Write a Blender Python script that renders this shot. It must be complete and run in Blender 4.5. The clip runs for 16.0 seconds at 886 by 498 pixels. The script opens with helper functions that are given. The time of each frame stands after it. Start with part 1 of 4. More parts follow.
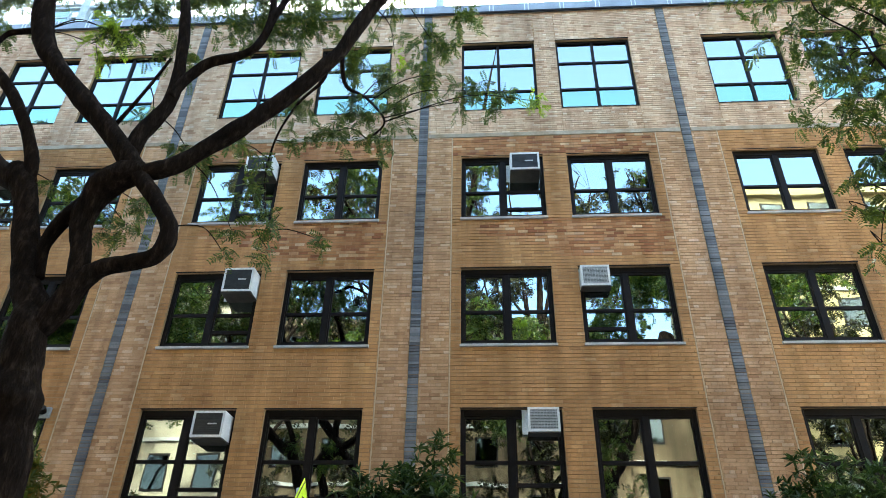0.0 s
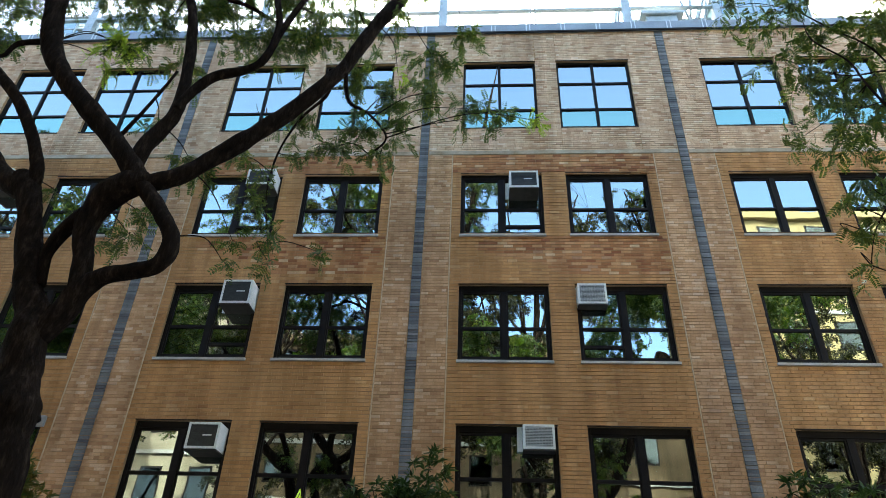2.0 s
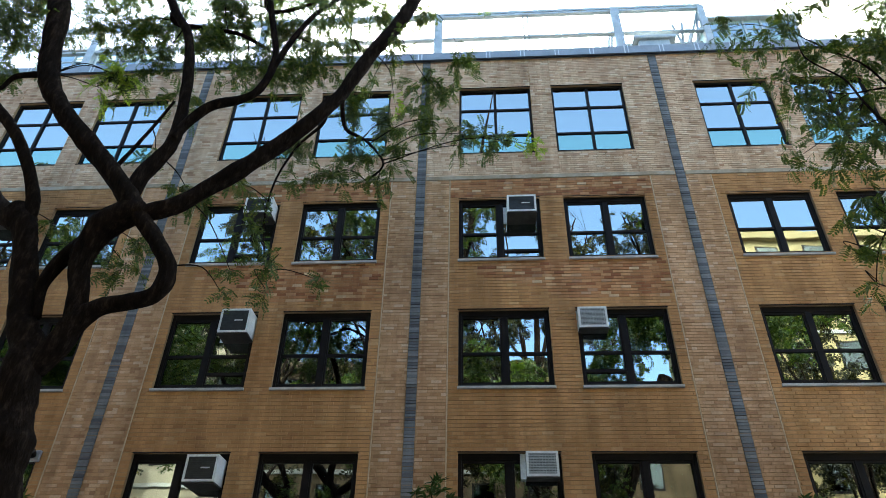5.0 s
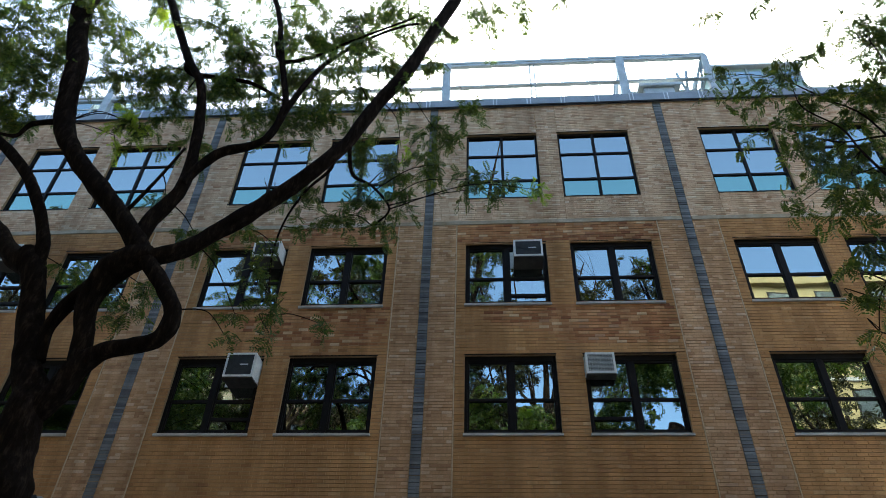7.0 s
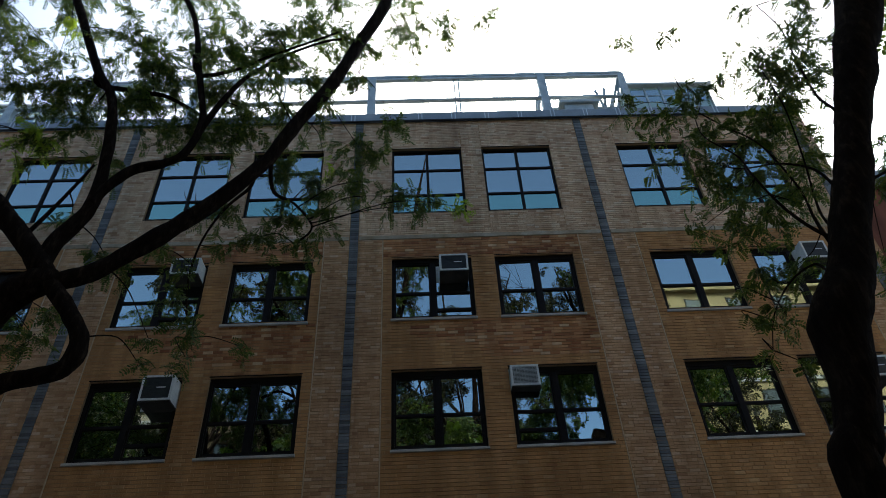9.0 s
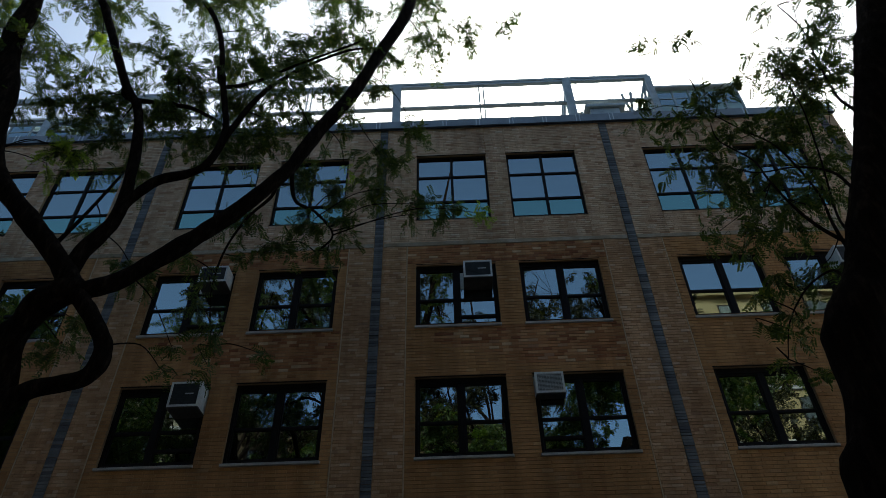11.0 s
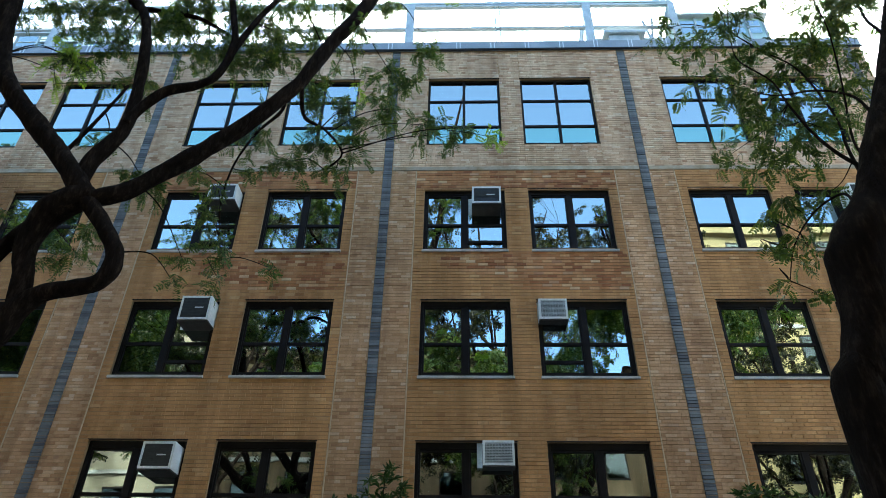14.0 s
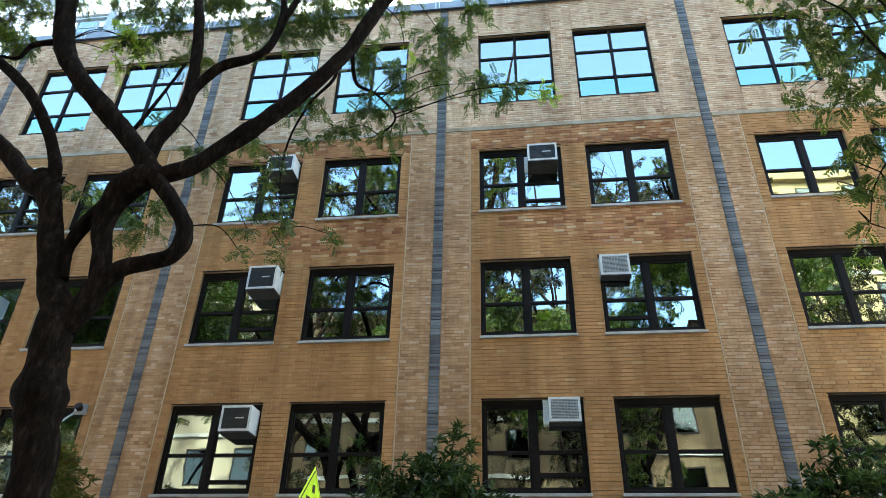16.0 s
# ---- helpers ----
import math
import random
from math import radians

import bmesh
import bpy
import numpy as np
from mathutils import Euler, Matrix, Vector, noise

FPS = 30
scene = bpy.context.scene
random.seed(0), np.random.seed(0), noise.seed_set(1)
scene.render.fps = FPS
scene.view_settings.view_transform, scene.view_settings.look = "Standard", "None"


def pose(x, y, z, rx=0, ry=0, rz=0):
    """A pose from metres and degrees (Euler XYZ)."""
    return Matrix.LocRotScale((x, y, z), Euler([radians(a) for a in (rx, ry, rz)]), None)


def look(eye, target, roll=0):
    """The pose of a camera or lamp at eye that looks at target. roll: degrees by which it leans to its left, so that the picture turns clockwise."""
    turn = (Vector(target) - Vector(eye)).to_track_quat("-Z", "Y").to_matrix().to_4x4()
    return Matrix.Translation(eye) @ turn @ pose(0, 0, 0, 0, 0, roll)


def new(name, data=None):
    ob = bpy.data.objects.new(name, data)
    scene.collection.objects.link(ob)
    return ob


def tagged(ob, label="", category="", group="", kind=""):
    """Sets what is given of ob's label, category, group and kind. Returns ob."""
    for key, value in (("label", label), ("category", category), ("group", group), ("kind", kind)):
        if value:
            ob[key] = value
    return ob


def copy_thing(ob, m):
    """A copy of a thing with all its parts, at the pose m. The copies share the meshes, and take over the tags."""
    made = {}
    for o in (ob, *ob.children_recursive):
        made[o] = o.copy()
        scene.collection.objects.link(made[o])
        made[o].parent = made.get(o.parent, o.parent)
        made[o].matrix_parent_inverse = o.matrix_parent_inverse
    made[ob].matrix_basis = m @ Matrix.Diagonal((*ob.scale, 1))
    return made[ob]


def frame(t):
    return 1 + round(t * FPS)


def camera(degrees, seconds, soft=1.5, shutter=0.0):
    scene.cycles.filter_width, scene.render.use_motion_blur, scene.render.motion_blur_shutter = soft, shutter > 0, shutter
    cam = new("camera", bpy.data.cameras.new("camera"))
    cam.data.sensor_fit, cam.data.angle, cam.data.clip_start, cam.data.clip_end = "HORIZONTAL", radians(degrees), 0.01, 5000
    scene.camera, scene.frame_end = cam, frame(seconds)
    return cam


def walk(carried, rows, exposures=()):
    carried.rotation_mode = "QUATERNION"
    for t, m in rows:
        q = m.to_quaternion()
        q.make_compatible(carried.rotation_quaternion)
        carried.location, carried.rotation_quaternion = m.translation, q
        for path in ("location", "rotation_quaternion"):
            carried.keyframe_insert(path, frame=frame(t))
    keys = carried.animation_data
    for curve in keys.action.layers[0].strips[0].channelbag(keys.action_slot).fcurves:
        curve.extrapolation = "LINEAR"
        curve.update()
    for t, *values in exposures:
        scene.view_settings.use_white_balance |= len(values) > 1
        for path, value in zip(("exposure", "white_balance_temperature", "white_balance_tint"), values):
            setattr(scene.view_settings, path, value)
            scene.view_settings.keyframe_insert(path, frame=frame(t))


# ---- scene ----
cam = camera(67.5, 16.0, 0.8)
PATH = [
    (0, (0.533, -12.345, 1.7), (0.405, -10.642, 2.741), 1.2),
    (0.5, (0.582, -12.427, 1.586), (0.425, -10.693, 2.571), 4.7),
    (1, (0.53, -12.411, 1.633), (0.461, -10.726, 2.707), 3.4),
    (1.5, (0.569, -12.434, 1.605), (0.559, -10.749, 2.682), 1.7),
    (2, (0.525, -12.408, 1.635), (0.404, -10.732, 2.719), 2.2),
    (2.5, (0.513, -12.417, 1.653), (0.343, -10.751, 2.746), 2.8),
    (3, (0.505, -12.393, 1.626), (0.36, -10.73, 2.727), 2.6),
    (3.2, (0.511, -12.422, 1.621), (0.346, -10.772, 2.739), 3.2),
    (5.3, (0.521, -12.355, 1.671), (0.412, -10.73, 2.832), 1.0),
    (5.5, (0.525, -12.359, 1.675), (0.427, -10.747, 2.855), 1.3),
    (6, (0.547, -12.367, 1.672), (0.427, -10.808, 2.92), 1.8),
    (6.5, (0.559, -12.371, 1.663), (0.448, -10.798, 2.893), 1.8),
    (7, (0.588, -12.382, 1.661), (0.446, -10.83, 2.914), 2.1),
    (7.5, (0.616, -12.385, 1.684), (0.532, -10.87, 2.986), 1.0),
    (8, (0.639, -12.419, 1.741), (0.541, -10.891, 3.027), -1.0),
    (8.5, (0.704, -12.52, 1.751), (0.764, -10.971, 3.015), -0.4),
    (8.7, (0.666, -12.464, 1.747), (0.751, -10.918, 3.012), -3.1),
    (10.8, (0.851, -12.54, 1.779), (0.835, -11.029, 3.089), -1.7),
    (11, (0.851, -12.466, 1.764), (0.828, -10.938, 3.054), -1.6),
    (11.5, (0.85, -12.452, 1.766), (0.78, -10.866, 2.983), -0.2),
    (12, (0.942, -12.429, 1.659), (0.743, -10.843, 2.861), 1.6),
    (12.5, (0.84, -12.443, 1.748), (0.53, -10.834, 2.895), -2.5),
    (13, (0.806, -12.389, 1.698), (0.599, -10.769, 2.853), 0.5),
    (13.5, (0.875, -12.418, 1.676), (0.739, -10.807, 2.853), 0.8),
    (14, (0.86, -12.399, 1.65), (0.807, -10.745, 2.774), 0.9),
    (14.5, (0.868, -12.399, 1.651), (0.808, -10.729, 2.749), 0.2),
    (15, (0.865, -12.386, 1.642), (0.797, -10.698, 2.714), -0.1),
    (15.5, (0.873, -12.393, 1.64), (0.752, -10.692, 2.684), 0.5),
    (16, (0.831, -12.397, 1.635), (0.605, -10.694, 2.659), 1.4),
]
STOPS = [(0, 2.75), (0.5, 2.6), (1, 2.4), (1.5, 2.0), (2, 2.2), (2.5, 2.2), (3.2, 2.05), (5.3, 2.0), (6, 1.55), (7, 1.35), (8, 0.8), (8.7, 0.4),
         (10.8, -0.65), (11, -0.55), (11.5, 0.8), (12, 1.05), (12.5, 1.4), (13, 1.75), (13.5, 1.85), (14.5, 2.1), (15, 2.3), (15.5, 2.45), (16, 2.6)]
WARMTH = [(0, 6250), (3.2, 6250), (5.3, 6100), (8.7, 5900), (11, 5800), (12.5, 5600), (14.5, 5800), (16, 6150)]
TINT = [(0, -2), (5.3, -1), (8.7, 0), (11, -2), (12.5, -6), (14.5, -6), (16, -4)]
EXPOSURES = [(t, s + 0.6 - 0.06 * (5 < t < 14), float(np.interp(t, *zip(*WARMTH))), float(np.interp(t, *zip(*TINT)))) for t, s in STOPS]
walk(cam, [(t, look(eye, target, roll)) for t, eye, target, roll in PATH], EXPOSURES)


# ---- world, sun, exposure ----
world = bpy.data.worlds.new("sky")
scene.world = world
world.use_nodes = True
wn = world.node_tree
sky = wn.nodes.new("ShaderNodeTexSky")
sky.sky_type = "NISHITA"
sky.sun_disc = False
SUN_EL, SUN_AZ = radians(43), radians(14)      # azimuth from +y (behind the building) towards +x
sky.sun_elevation, sky.sun_rotation = SUN_EL, SUN_AZ
sky.air_density, sky.dust_density = 1.0, 5.0
wn.nodes["Background"].inputs["Strength"].default_value = 0.19
wn.links.new(sky.outputs[0], wn.nodes["Background"].inputs["Color"])

sun = new("sun", bpy.data.lights.new("sun", "SUN"))
sun.data.energy, sun.data.angle, sun.data.color = 2.1, radians(0.5), (1.0, 0.95, 0.86)
sun_from = Vector((math.sin(SUN_AZ) * math.cos(SUN_EL), math.cos(SUN_AZ) * math.cos(SUN_EL), math.sin(SUN_EL)))
sun.matrix_world = look(sun_from * 60, (0, 0, 0))


# ---- materials ----
def material(name, rough=0.6, metal=0.0, spec=0.5):
    m = bpy.data.materials.new(name)
    m.use_nodes = True
    b = m.node_tree.nodes["Principled BSDF"]
    b.inputs["Roughness"].default_value = rough
    b.inputs["Metallic"].default_value = metal
    b.inputs["Specular IOR Level"].default_value = spec
    return m, m.node_tree, b


def ramp(nt, fac, stops):
    r = nt.nodes.new("ShaderNodeValToRGB")
    e = r.color_ramp.elements
    while len(e) < len(stops):
        e.new(0.5)
    for k, (at, col) in zip(e, stops):
        k.position, k.color = at, (*col, 1)
    nt.links.new(fac, r.inputs[0])
    return r.outputs[0]


def coords(nt, kind="Object"):
    return nt.nodes.new("ShaderNodeTexCoord").outputs[kind]


def noise_of(nt, scale, detail=4, vec=None, stretch=None, rough=0.6):
    n = nt.nodes.new("ShaderNodeTexNoise")
    n.inputs["Scale"].default_value, n.inputs["Detail"].default_value, n.inputs["Roughness"].default_value = scale, detail, rough
    v = vec or coords(nt)
    if stretch:
        mp = nt.nodes.new("ShaderNodeMapping")
        mp.inputs["Scale"].default_value = stretch
        nt.links.new(v, mp.inputs["Vector"])
        v = mp.outputs[0]
    nt.links.new(v, n.inputs["Vector"])
    return n.outputs["Fac"]


def mix(nt, fac, a, b, mode="MIX"):
    m = nt.nodes.new("ShaderNodeMix")
    m.data_type, m.blend_type = "RGBA", mode
    for socket, v in ((m.inputs["Factor"], fac), (m.inputs["A"], a), (m.inputs["B"], b)):
        if isinstance(v, (int, float)):
            socket.default_value = v
        elif isinstance(v, tuple):
            socket.default_value = (*v, 1)
        else:
            nt.links.new(v, socket)
    return m.outputs["Result"]


def bump(nt, b, height, strength=0.3, distance=0.01):
    n = nt.nodes.new("ShaderNodeBump")
    n.inputs["Strength"].default_value, n.inputs["Distance"].default_value = strength, distance
    nt.links.new(height, n.inputs["Height"])
    nt.links.new(n.outputs[0], b.inputs["Normal"])


def plain(name, dark, light, scale=3.0, rough=0.6, metal=0.0, fine=40.0, relief=0.15, spec=0.5):
    """A worn surface between two colours, mottled at two scales."""
    m, nt, b = material(name, rough, metal, spec)
    a = ramp(nt, noise_of(nt, scale), [(0.3, dark), (0.7, light)])
    g = ramp(nt, noise_of(nt, fine, 3), [(0.3, (0.8, 0.8, 0.8)), (0.7, (1.1, 1.1, 1.1))])
    nt.links.new(mix(nt, 1.0, a, g, "MULTIPLY"), b.inputs["Base Color"])
    bump(nt, b, noise_of(nt, fine * 2, 3), relief, 0.003)
    return m


def brick_material(name, stops, single=False):
    """Fired brick: every brick its own shade, with soot and rain streaks over the whole wall."""
    m, nt, b = material(name, 0.85, spec=0.3)
    if single:
        rnd = nt.nodes.new("ShaderNodeObjectInfo").outputs["Random"]
    else:
        rnd = nt.nodes.new("ShaderNodeNewGeometry").outputs["Random Per Island"]
    col = ramp(nt, rnd, stops)
    pos = nt.nodes.new("ShaderNodeNewGeometry").outputs["Position"]
    stain = ramp(nt, noise_of(nt, 0.55, 5, pos, (0.8, 1, 0.5)), [(0.3, (0.6, 0.55, 0.5)), (0.5, (0.95, 0.93, 0.9)), (0.66, (1.16, 1.15, 1.14))])
    streak = ramp(nt, noise_of(nt, 1.0, 5, pos, (3.0, 1, 0.18)), [(0.34, (0.74, 0.72, 0.7)), (0.6, (1.05, 1.05, 1.05))])
    grain = ramp(nt, noise_of(nt, 60, 4, pos), [(0.25, (0.7, 0.7, 0.7)), (0.7, (1.15, 1.15, 1.15))])
    c = mix(nt, 1.0, mix(nt, 0.8, mix(nt, 1.0, col, grain, "MULTIPLY"), stain, "MULTIPLY"), streak, "MULTIPLY")
    nt.links.new(c, b.inputs["Base Color"])
    bump(nt, b, noise_of(nt, 110, 4, pos), 0.5, 0.004)
    return m


PANEL = [(0.0, (0.38, 0.2, 0.083)), (0.1, (0.44, 0.238, 0.095)), (0.45, (0.477, 0.262, 0.106)), (0.8, (0.499, 0.279, 0.114)), (0.95, (0.52, 0.299, 0.127)), (0.985, (0.559, 0.356, 0.177)), (1.0, (0.369, 0.193, 0.08))]
PIER = [(0.0, (0.382, 0.216, 0.114)), (0.1, (0.472, 0.283, 0.147)), (0.4, (0.524, 0.324, 0.176)), (0.7, (0.569, 0.364, 0.209)), (0.9, (0.607, 0.409, 0.25)), (0.975, (0.667, 0.495, 0.345)), (1.0, (0.352, 0.198, 0.106))]
brick_panel = brick_material("panel_brick", PANEL)
brick_panel_one = brick_material("panel_brick_single", PANEL, True)
brick_repair = brick_material("repair_brick", [(0.0, (0.26, 0.105, 0.045)), (0.3, (0.4, 0.19, 0.08)), (0.7, (0.465, 0.24, 0.105)), (0.9, (0.54, 0.32, 0.16)), (0.97, (0.66, 0.5, 0.32)), (1.0, (0.28, 0.11, 0.05))])
brick_pier = brick_material("pier_brick", PIER)
brick_top = brick_material("top_storey_brick", [(0.0, (0.42, 0.26, 0.16)), (0.1, (0.56, 0.38, 0.25)), (0.4, (0.62, 0.44, 0.295)), (0.7, (0.66, 0.49, 0.335)), (0.9, (0.7, 0.54, 0.38)), (0.975, (0.75, 0.62, 0.47)), (1.0, (0.38, 0.23, 0.14))])
brick_dark = brick_material("slate_brick", [(0.0, (0.1, 0.11, 0.125)), (0.5, (0.165, 0.18, 0.2)), (1.0, (0.23, 0.245, 0.265))])
tan_far = brick_material("tan_street_brick", [(0.0, (0.09, 0.062, 0.035)), (0.5, (0.15, 0.11, 0.062)), (1.0, (0.21, 0.16, 0.1))])
brick_far = brick_material("neighbour_brick", [(0.0, (0.13, 0.045, 0.03)), (0.5, (0.2, 0.075, 0.045)), (1.0, (0.27, 0.11, 0.07))])
mortar = plain("mortar", (0.27, 0.165, 0.08), (0.4, 0.26, 0.135), 1.2, 0.95)
pale_joint = plain("sealed_joint", (0.44, 0.33, 0.2), (0.6, 0.47, 0.31), 4.0, 0.9)
band_stone = plain("weathered_band", (0.27, 0.21, 0.13), (0.5, 0.45, 0.36), 2.2, 0.9)
stone = plain("cast_stone", (0.3, 0.29, 0.26), (0.48, 0.46, 0.42), 2.5, 0.85)
coping_mat = plain("coping_metal", (0.19, 0.21, 0.23), (0.28, 0.305, 0.33), 1.5, 0.45, 0.3)
clip_mat = plain("seam_cover", (0.5, 0.52, 0.54), (0.65, 0.67, 0.68), 6, 0.4, 0.3)
frame_mat = plain("window_paint", (0.006, 0.0045, 0.004), (0.013, 0.01, 0.0085), 3.0, 0.6, spec=0.12)
steel = plain("galvanised_steel", (0.32, 0.36, 0.37), (0.48, 0.52, 0.53), 4.0, 0.5, 0.3)
casing = plain("cream_casing", (0.58, 0.6, 0.58), (0.76, 0.78, 0.76), 3.0, 0.45)
under_mat = plain("dark_base", (0.02, 0.018, 0.016), (0.05, 0.045, 0.04), 5, 0.7)
grille_mat = plain("dark_grille", (0.012, 0.014, 0.016), (0.03, 0.033, 0.036), 8.0, 0.5)
grid_mat = plain("grey_grid", (0.3, 0.32, 0.32), (0.45, 0.47, 0.46), 6.0, 0.5)
badge_mat = plain("badge", (0.55, 0.56, 0.57), (0.7, 0.7, 0.7), 6, 0.3)
# the gloom of unlit rooms is put into this plaster's dark colour
room_mat = plain("shaded_room_plaster", (0.1, 0.09, 0.08), (0.17, 0.155, 0.135), 0.8, 0.9)
blind_mat = plain("blind_fabric", (0.32, 0.24, 0.15), (0.5, 0.39, 0.25), 1.4, 0.9)
teal_mat = plain("teal_film", (0.2, 0.46, 0.46), (0.28, 0.55, 0.55), 1.0, 0.35)
asphalt = plain("asphalt", (0.035, 0.035, 0.037), (0.06, 0.06, 0.06), 1.5, 0.9, fine=90, relief=0.5)
pavement_mat = plain("concrete_paving", (0.17, 0.165, 0.155), (0.25, 0.24, 0.225), 0.9, 0.9)
render_yellow = plain("yellow_render", (0.27, 0.205, 0.09), (0.35, 0.275, 0.13), 0.5, 0.85)
render_cream = plain("cream_render", (0.24, 0.2, 0.13), (0.33, 0.285, 0.2), 0.5, 0.85)
roof_felt = plain("roof_felt", (0.08, 0.08, 0.08), (0.13, 0.13, 0.125), 1.0, 0.9)
sign_yellow = plain("fluorescent_sheeting", (0.62, 0.82, 0.02), (0.7, 0.9, 0.04), 3.0, 0.4)
sign_black = plain("sign_black", (0.012, 0.012, 0.012), (0.02, 0.02, 0.02), 3.0, 0.5)
teal_hut = plain("teal_cladding", (0.3, 0.44, 0.43), (0.42, 0.56, 0.55), 1.5, 0.5)
lamp_grey = plain("lamp_grey", (0.3, 0.31, 0.32), (0.42, 0.43, 0.44), 5, 0.4, 0.4)


def glass_material(name, tint, ior, shine=(0.84, 0.99, 1.0)):
    m = bpy.data.materials.new(name)
    m.use_nodes = True
    nt = m.node_tree
    nt.nodes.remove(nt.nodes["Principled BSDF"])
    clear, gloss, blend, fr = (nt.nodes.new(k) for k in ("ShaderNodeBsdfTransparent", "ShaderNodeBsdfGlossy", "ShaderNodeMixShader", "ShaderNodeFresnel"))
    clear.inputs["Color"].default_value = (*tint, 1)
    gloss.inputs["Roughness"].default_value = 0.008
    gloss.inputs["Color"].default_value = (*shine, 1)
    fr.inputs["IOR"].default_value = ior
    wob = nt.nodes.new("ShaderNodeBump")
    wob.inputs["Strength"].default_value, wob.inputs["Distance"].default_value = 0.06, 0.02
    nt.links.new(noise_of(nt, 1.6, 1), wob.inputs["Height"])
    nt.links.new(wob.outputs[0], gloss.inputs["Normal"])
    nt.links.new(fr.outputs[0], blend.inputs[0])
    nt.links.new(clear.outputs[0], blend.inputs[1])
    nt.links.new(gloss.outputs[0], blend.inputs[2])
    nt.links.new(blend.outputs[0], nt.nodes["Material Output"].inputs[0])
    return m


glass = glass_material("window_glass", (0.36, 0.4, 0.39), 4.2)
teal_glass = glass_material("teal_glass", (0.3, 0.5, 0.48), 4.2, (0.58, 0.93, 0.84))


dim_glass = glass_material("dim_glass", (0.2, 0.2, 0.2), 1.5)


def bark_material():
    m, nt, b = material("bark", 1.0, spec=0.05)
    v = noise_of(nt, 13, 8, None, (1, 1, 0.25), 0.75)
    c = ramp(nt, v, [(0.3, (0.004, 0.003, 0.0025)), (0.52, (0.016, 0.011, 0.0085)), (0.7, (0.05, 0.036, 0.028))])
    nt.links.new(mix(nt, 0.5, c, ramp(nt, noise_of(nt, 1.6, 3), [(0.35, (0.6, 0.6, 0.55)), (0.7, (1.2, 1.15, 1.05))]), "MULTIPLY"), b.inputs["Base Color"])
    bump(nt, b, v, 1.0, 0.06)
    return m


def leaf_material(name, stops):
    m, nt, b = material(name, 0.5, spec=0.35)
    rnd = nt.nodes.new("ShaderNodeNewGeometry").outputs["Random Per Island"]
    col = ramp(nt, rnd, stops)
    patch = ramp(nt, noise_of(nt, 0.9, 3), [(0.35, (0.75, 0.8, 0.7)), (0.7, (1.2, 1.1, 1.0))])
    c = mix(nt, 1.0, col, patch, "MULTIPLY")
    nt.links.new(c, b.inputs["Base Color"])
    tr = nt.nodes.new("ShaderNodeBsdfTranslucent")
    nt.links.new(mix(nt, 1.0, c, (1.25, 1.3, 0.5), "MULTIPLY"), tr.inputs["Color"])
    ms = nt.nodes.new("ShaderNodeMixShader")
    ms.inputs[0].default_value = 0.5
    nt.links.new(b.outputs[0], ms.inputs[1])
    nt.links.new(tr.outputs[0], ms.inputs[2])
    nt.links.new(ms.outputs[0], nt.nodes["Material Output"].inputs[0])
    return m


bark = bark_material()
leaf_locust = leaf_material("locust_leaf", [(0.0, (0.04, 0.068, 0.022)), (0.5, (0.072, 0.11, 0.032)), (0.88, (0.11, 0.145, 0.042)), (1.0, (0.2, 0.19, 0.055))])
# brighter yellow-green copy of the locust leaf, with sunlight put into its colour
leaf_lit = leaf_material("lit_leaf", [(0.0, (0.22, 0.33, 0.04)), (0.6, (0.34, 0.46, 0.06)), (1.0, (0.44, 0.5, 0.09))])
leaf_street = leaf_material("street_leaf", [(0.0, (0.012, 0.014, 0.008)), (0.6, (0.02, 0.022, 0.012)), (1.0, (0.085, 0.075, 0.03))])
leaf_shrub = leaf_material("shrub_leaf", [(0.0, (0.022, 0.042, 0.019)), (0.6, (0.045, 0.075, 0.03)), (1.0, (0.09, 0.125, 0.05))])
leaf_rust = leaf_material("rusty_leaf", [(0.0, (0.05, 0.075, 0.02)), (0.6, (0.11, 0.11, 0.03)), (1.0, (0.2, 0.12, 0.04))])


# ---- mesh helpers ----
def box(bm, x0, x1, y0, y1, z0, z1):
    v = [bm.verts.new(p) for p in ((x0, y0, z0), (x1, y0, z0), (x1, y1, z0), (x0, y1, z0), (x0, y0, z1), (x1, y0, z1), (x1, y1, z1), (x0, y1, z1))]
    for f in ((0, 3, 2, 1), (4, 5, 6, 7), (0, 1, 5, 4), (1, 2, 6, 5), (2, 3, 7, 6), (3, 0, 4, 7)):
        bm.faces.new([v[i] for i in f])


def boxes(*rows, bevel=0.0):
    bm = bmesh.new()
    for r in rows:
        box(bm, *r)
    if bevel:
        bmesh.ops.bevel(bm, geom=bm.edges[:], offset=bevel, segments=2, affect="EDGES", profile=0.6)
    return bm


def to_mesh(name, bm, mat, smooth=False):
    me = bpy.data.meshes.new(name)
    bm.to_mesh(me)
    bm.free()
    me.materials.append(mat)
    if smooth:
        me.polygons.foreach_set("use_smooth", [True] * len(me.polygons))
    return me


def part(name, bm, mat, parent=None, label="", smooth=False):
    ob = new(name, to_mesh(name, bm, mat, smooth))
    if parent:
        ob.parent = parent
    if label:
        ob["label"] = label
    return ob


def soup(name, verts, faces, mat, parent=None, smooth=False):
    me = bpy.data.meshes.new(name)
    me.from_pydata(np.asarray(verts, float).reshape(-1, 3).tolist(), [], faces if isinstance(faces, list) else faces.tolist())
    me.materials.append(mat)
    if smooth:
        me.polygons.foreach_set("use_smooth", [True] * len(me.polygons))
    ob = new(name, me)
    if parent:
        ob.parent = parent
    return ob


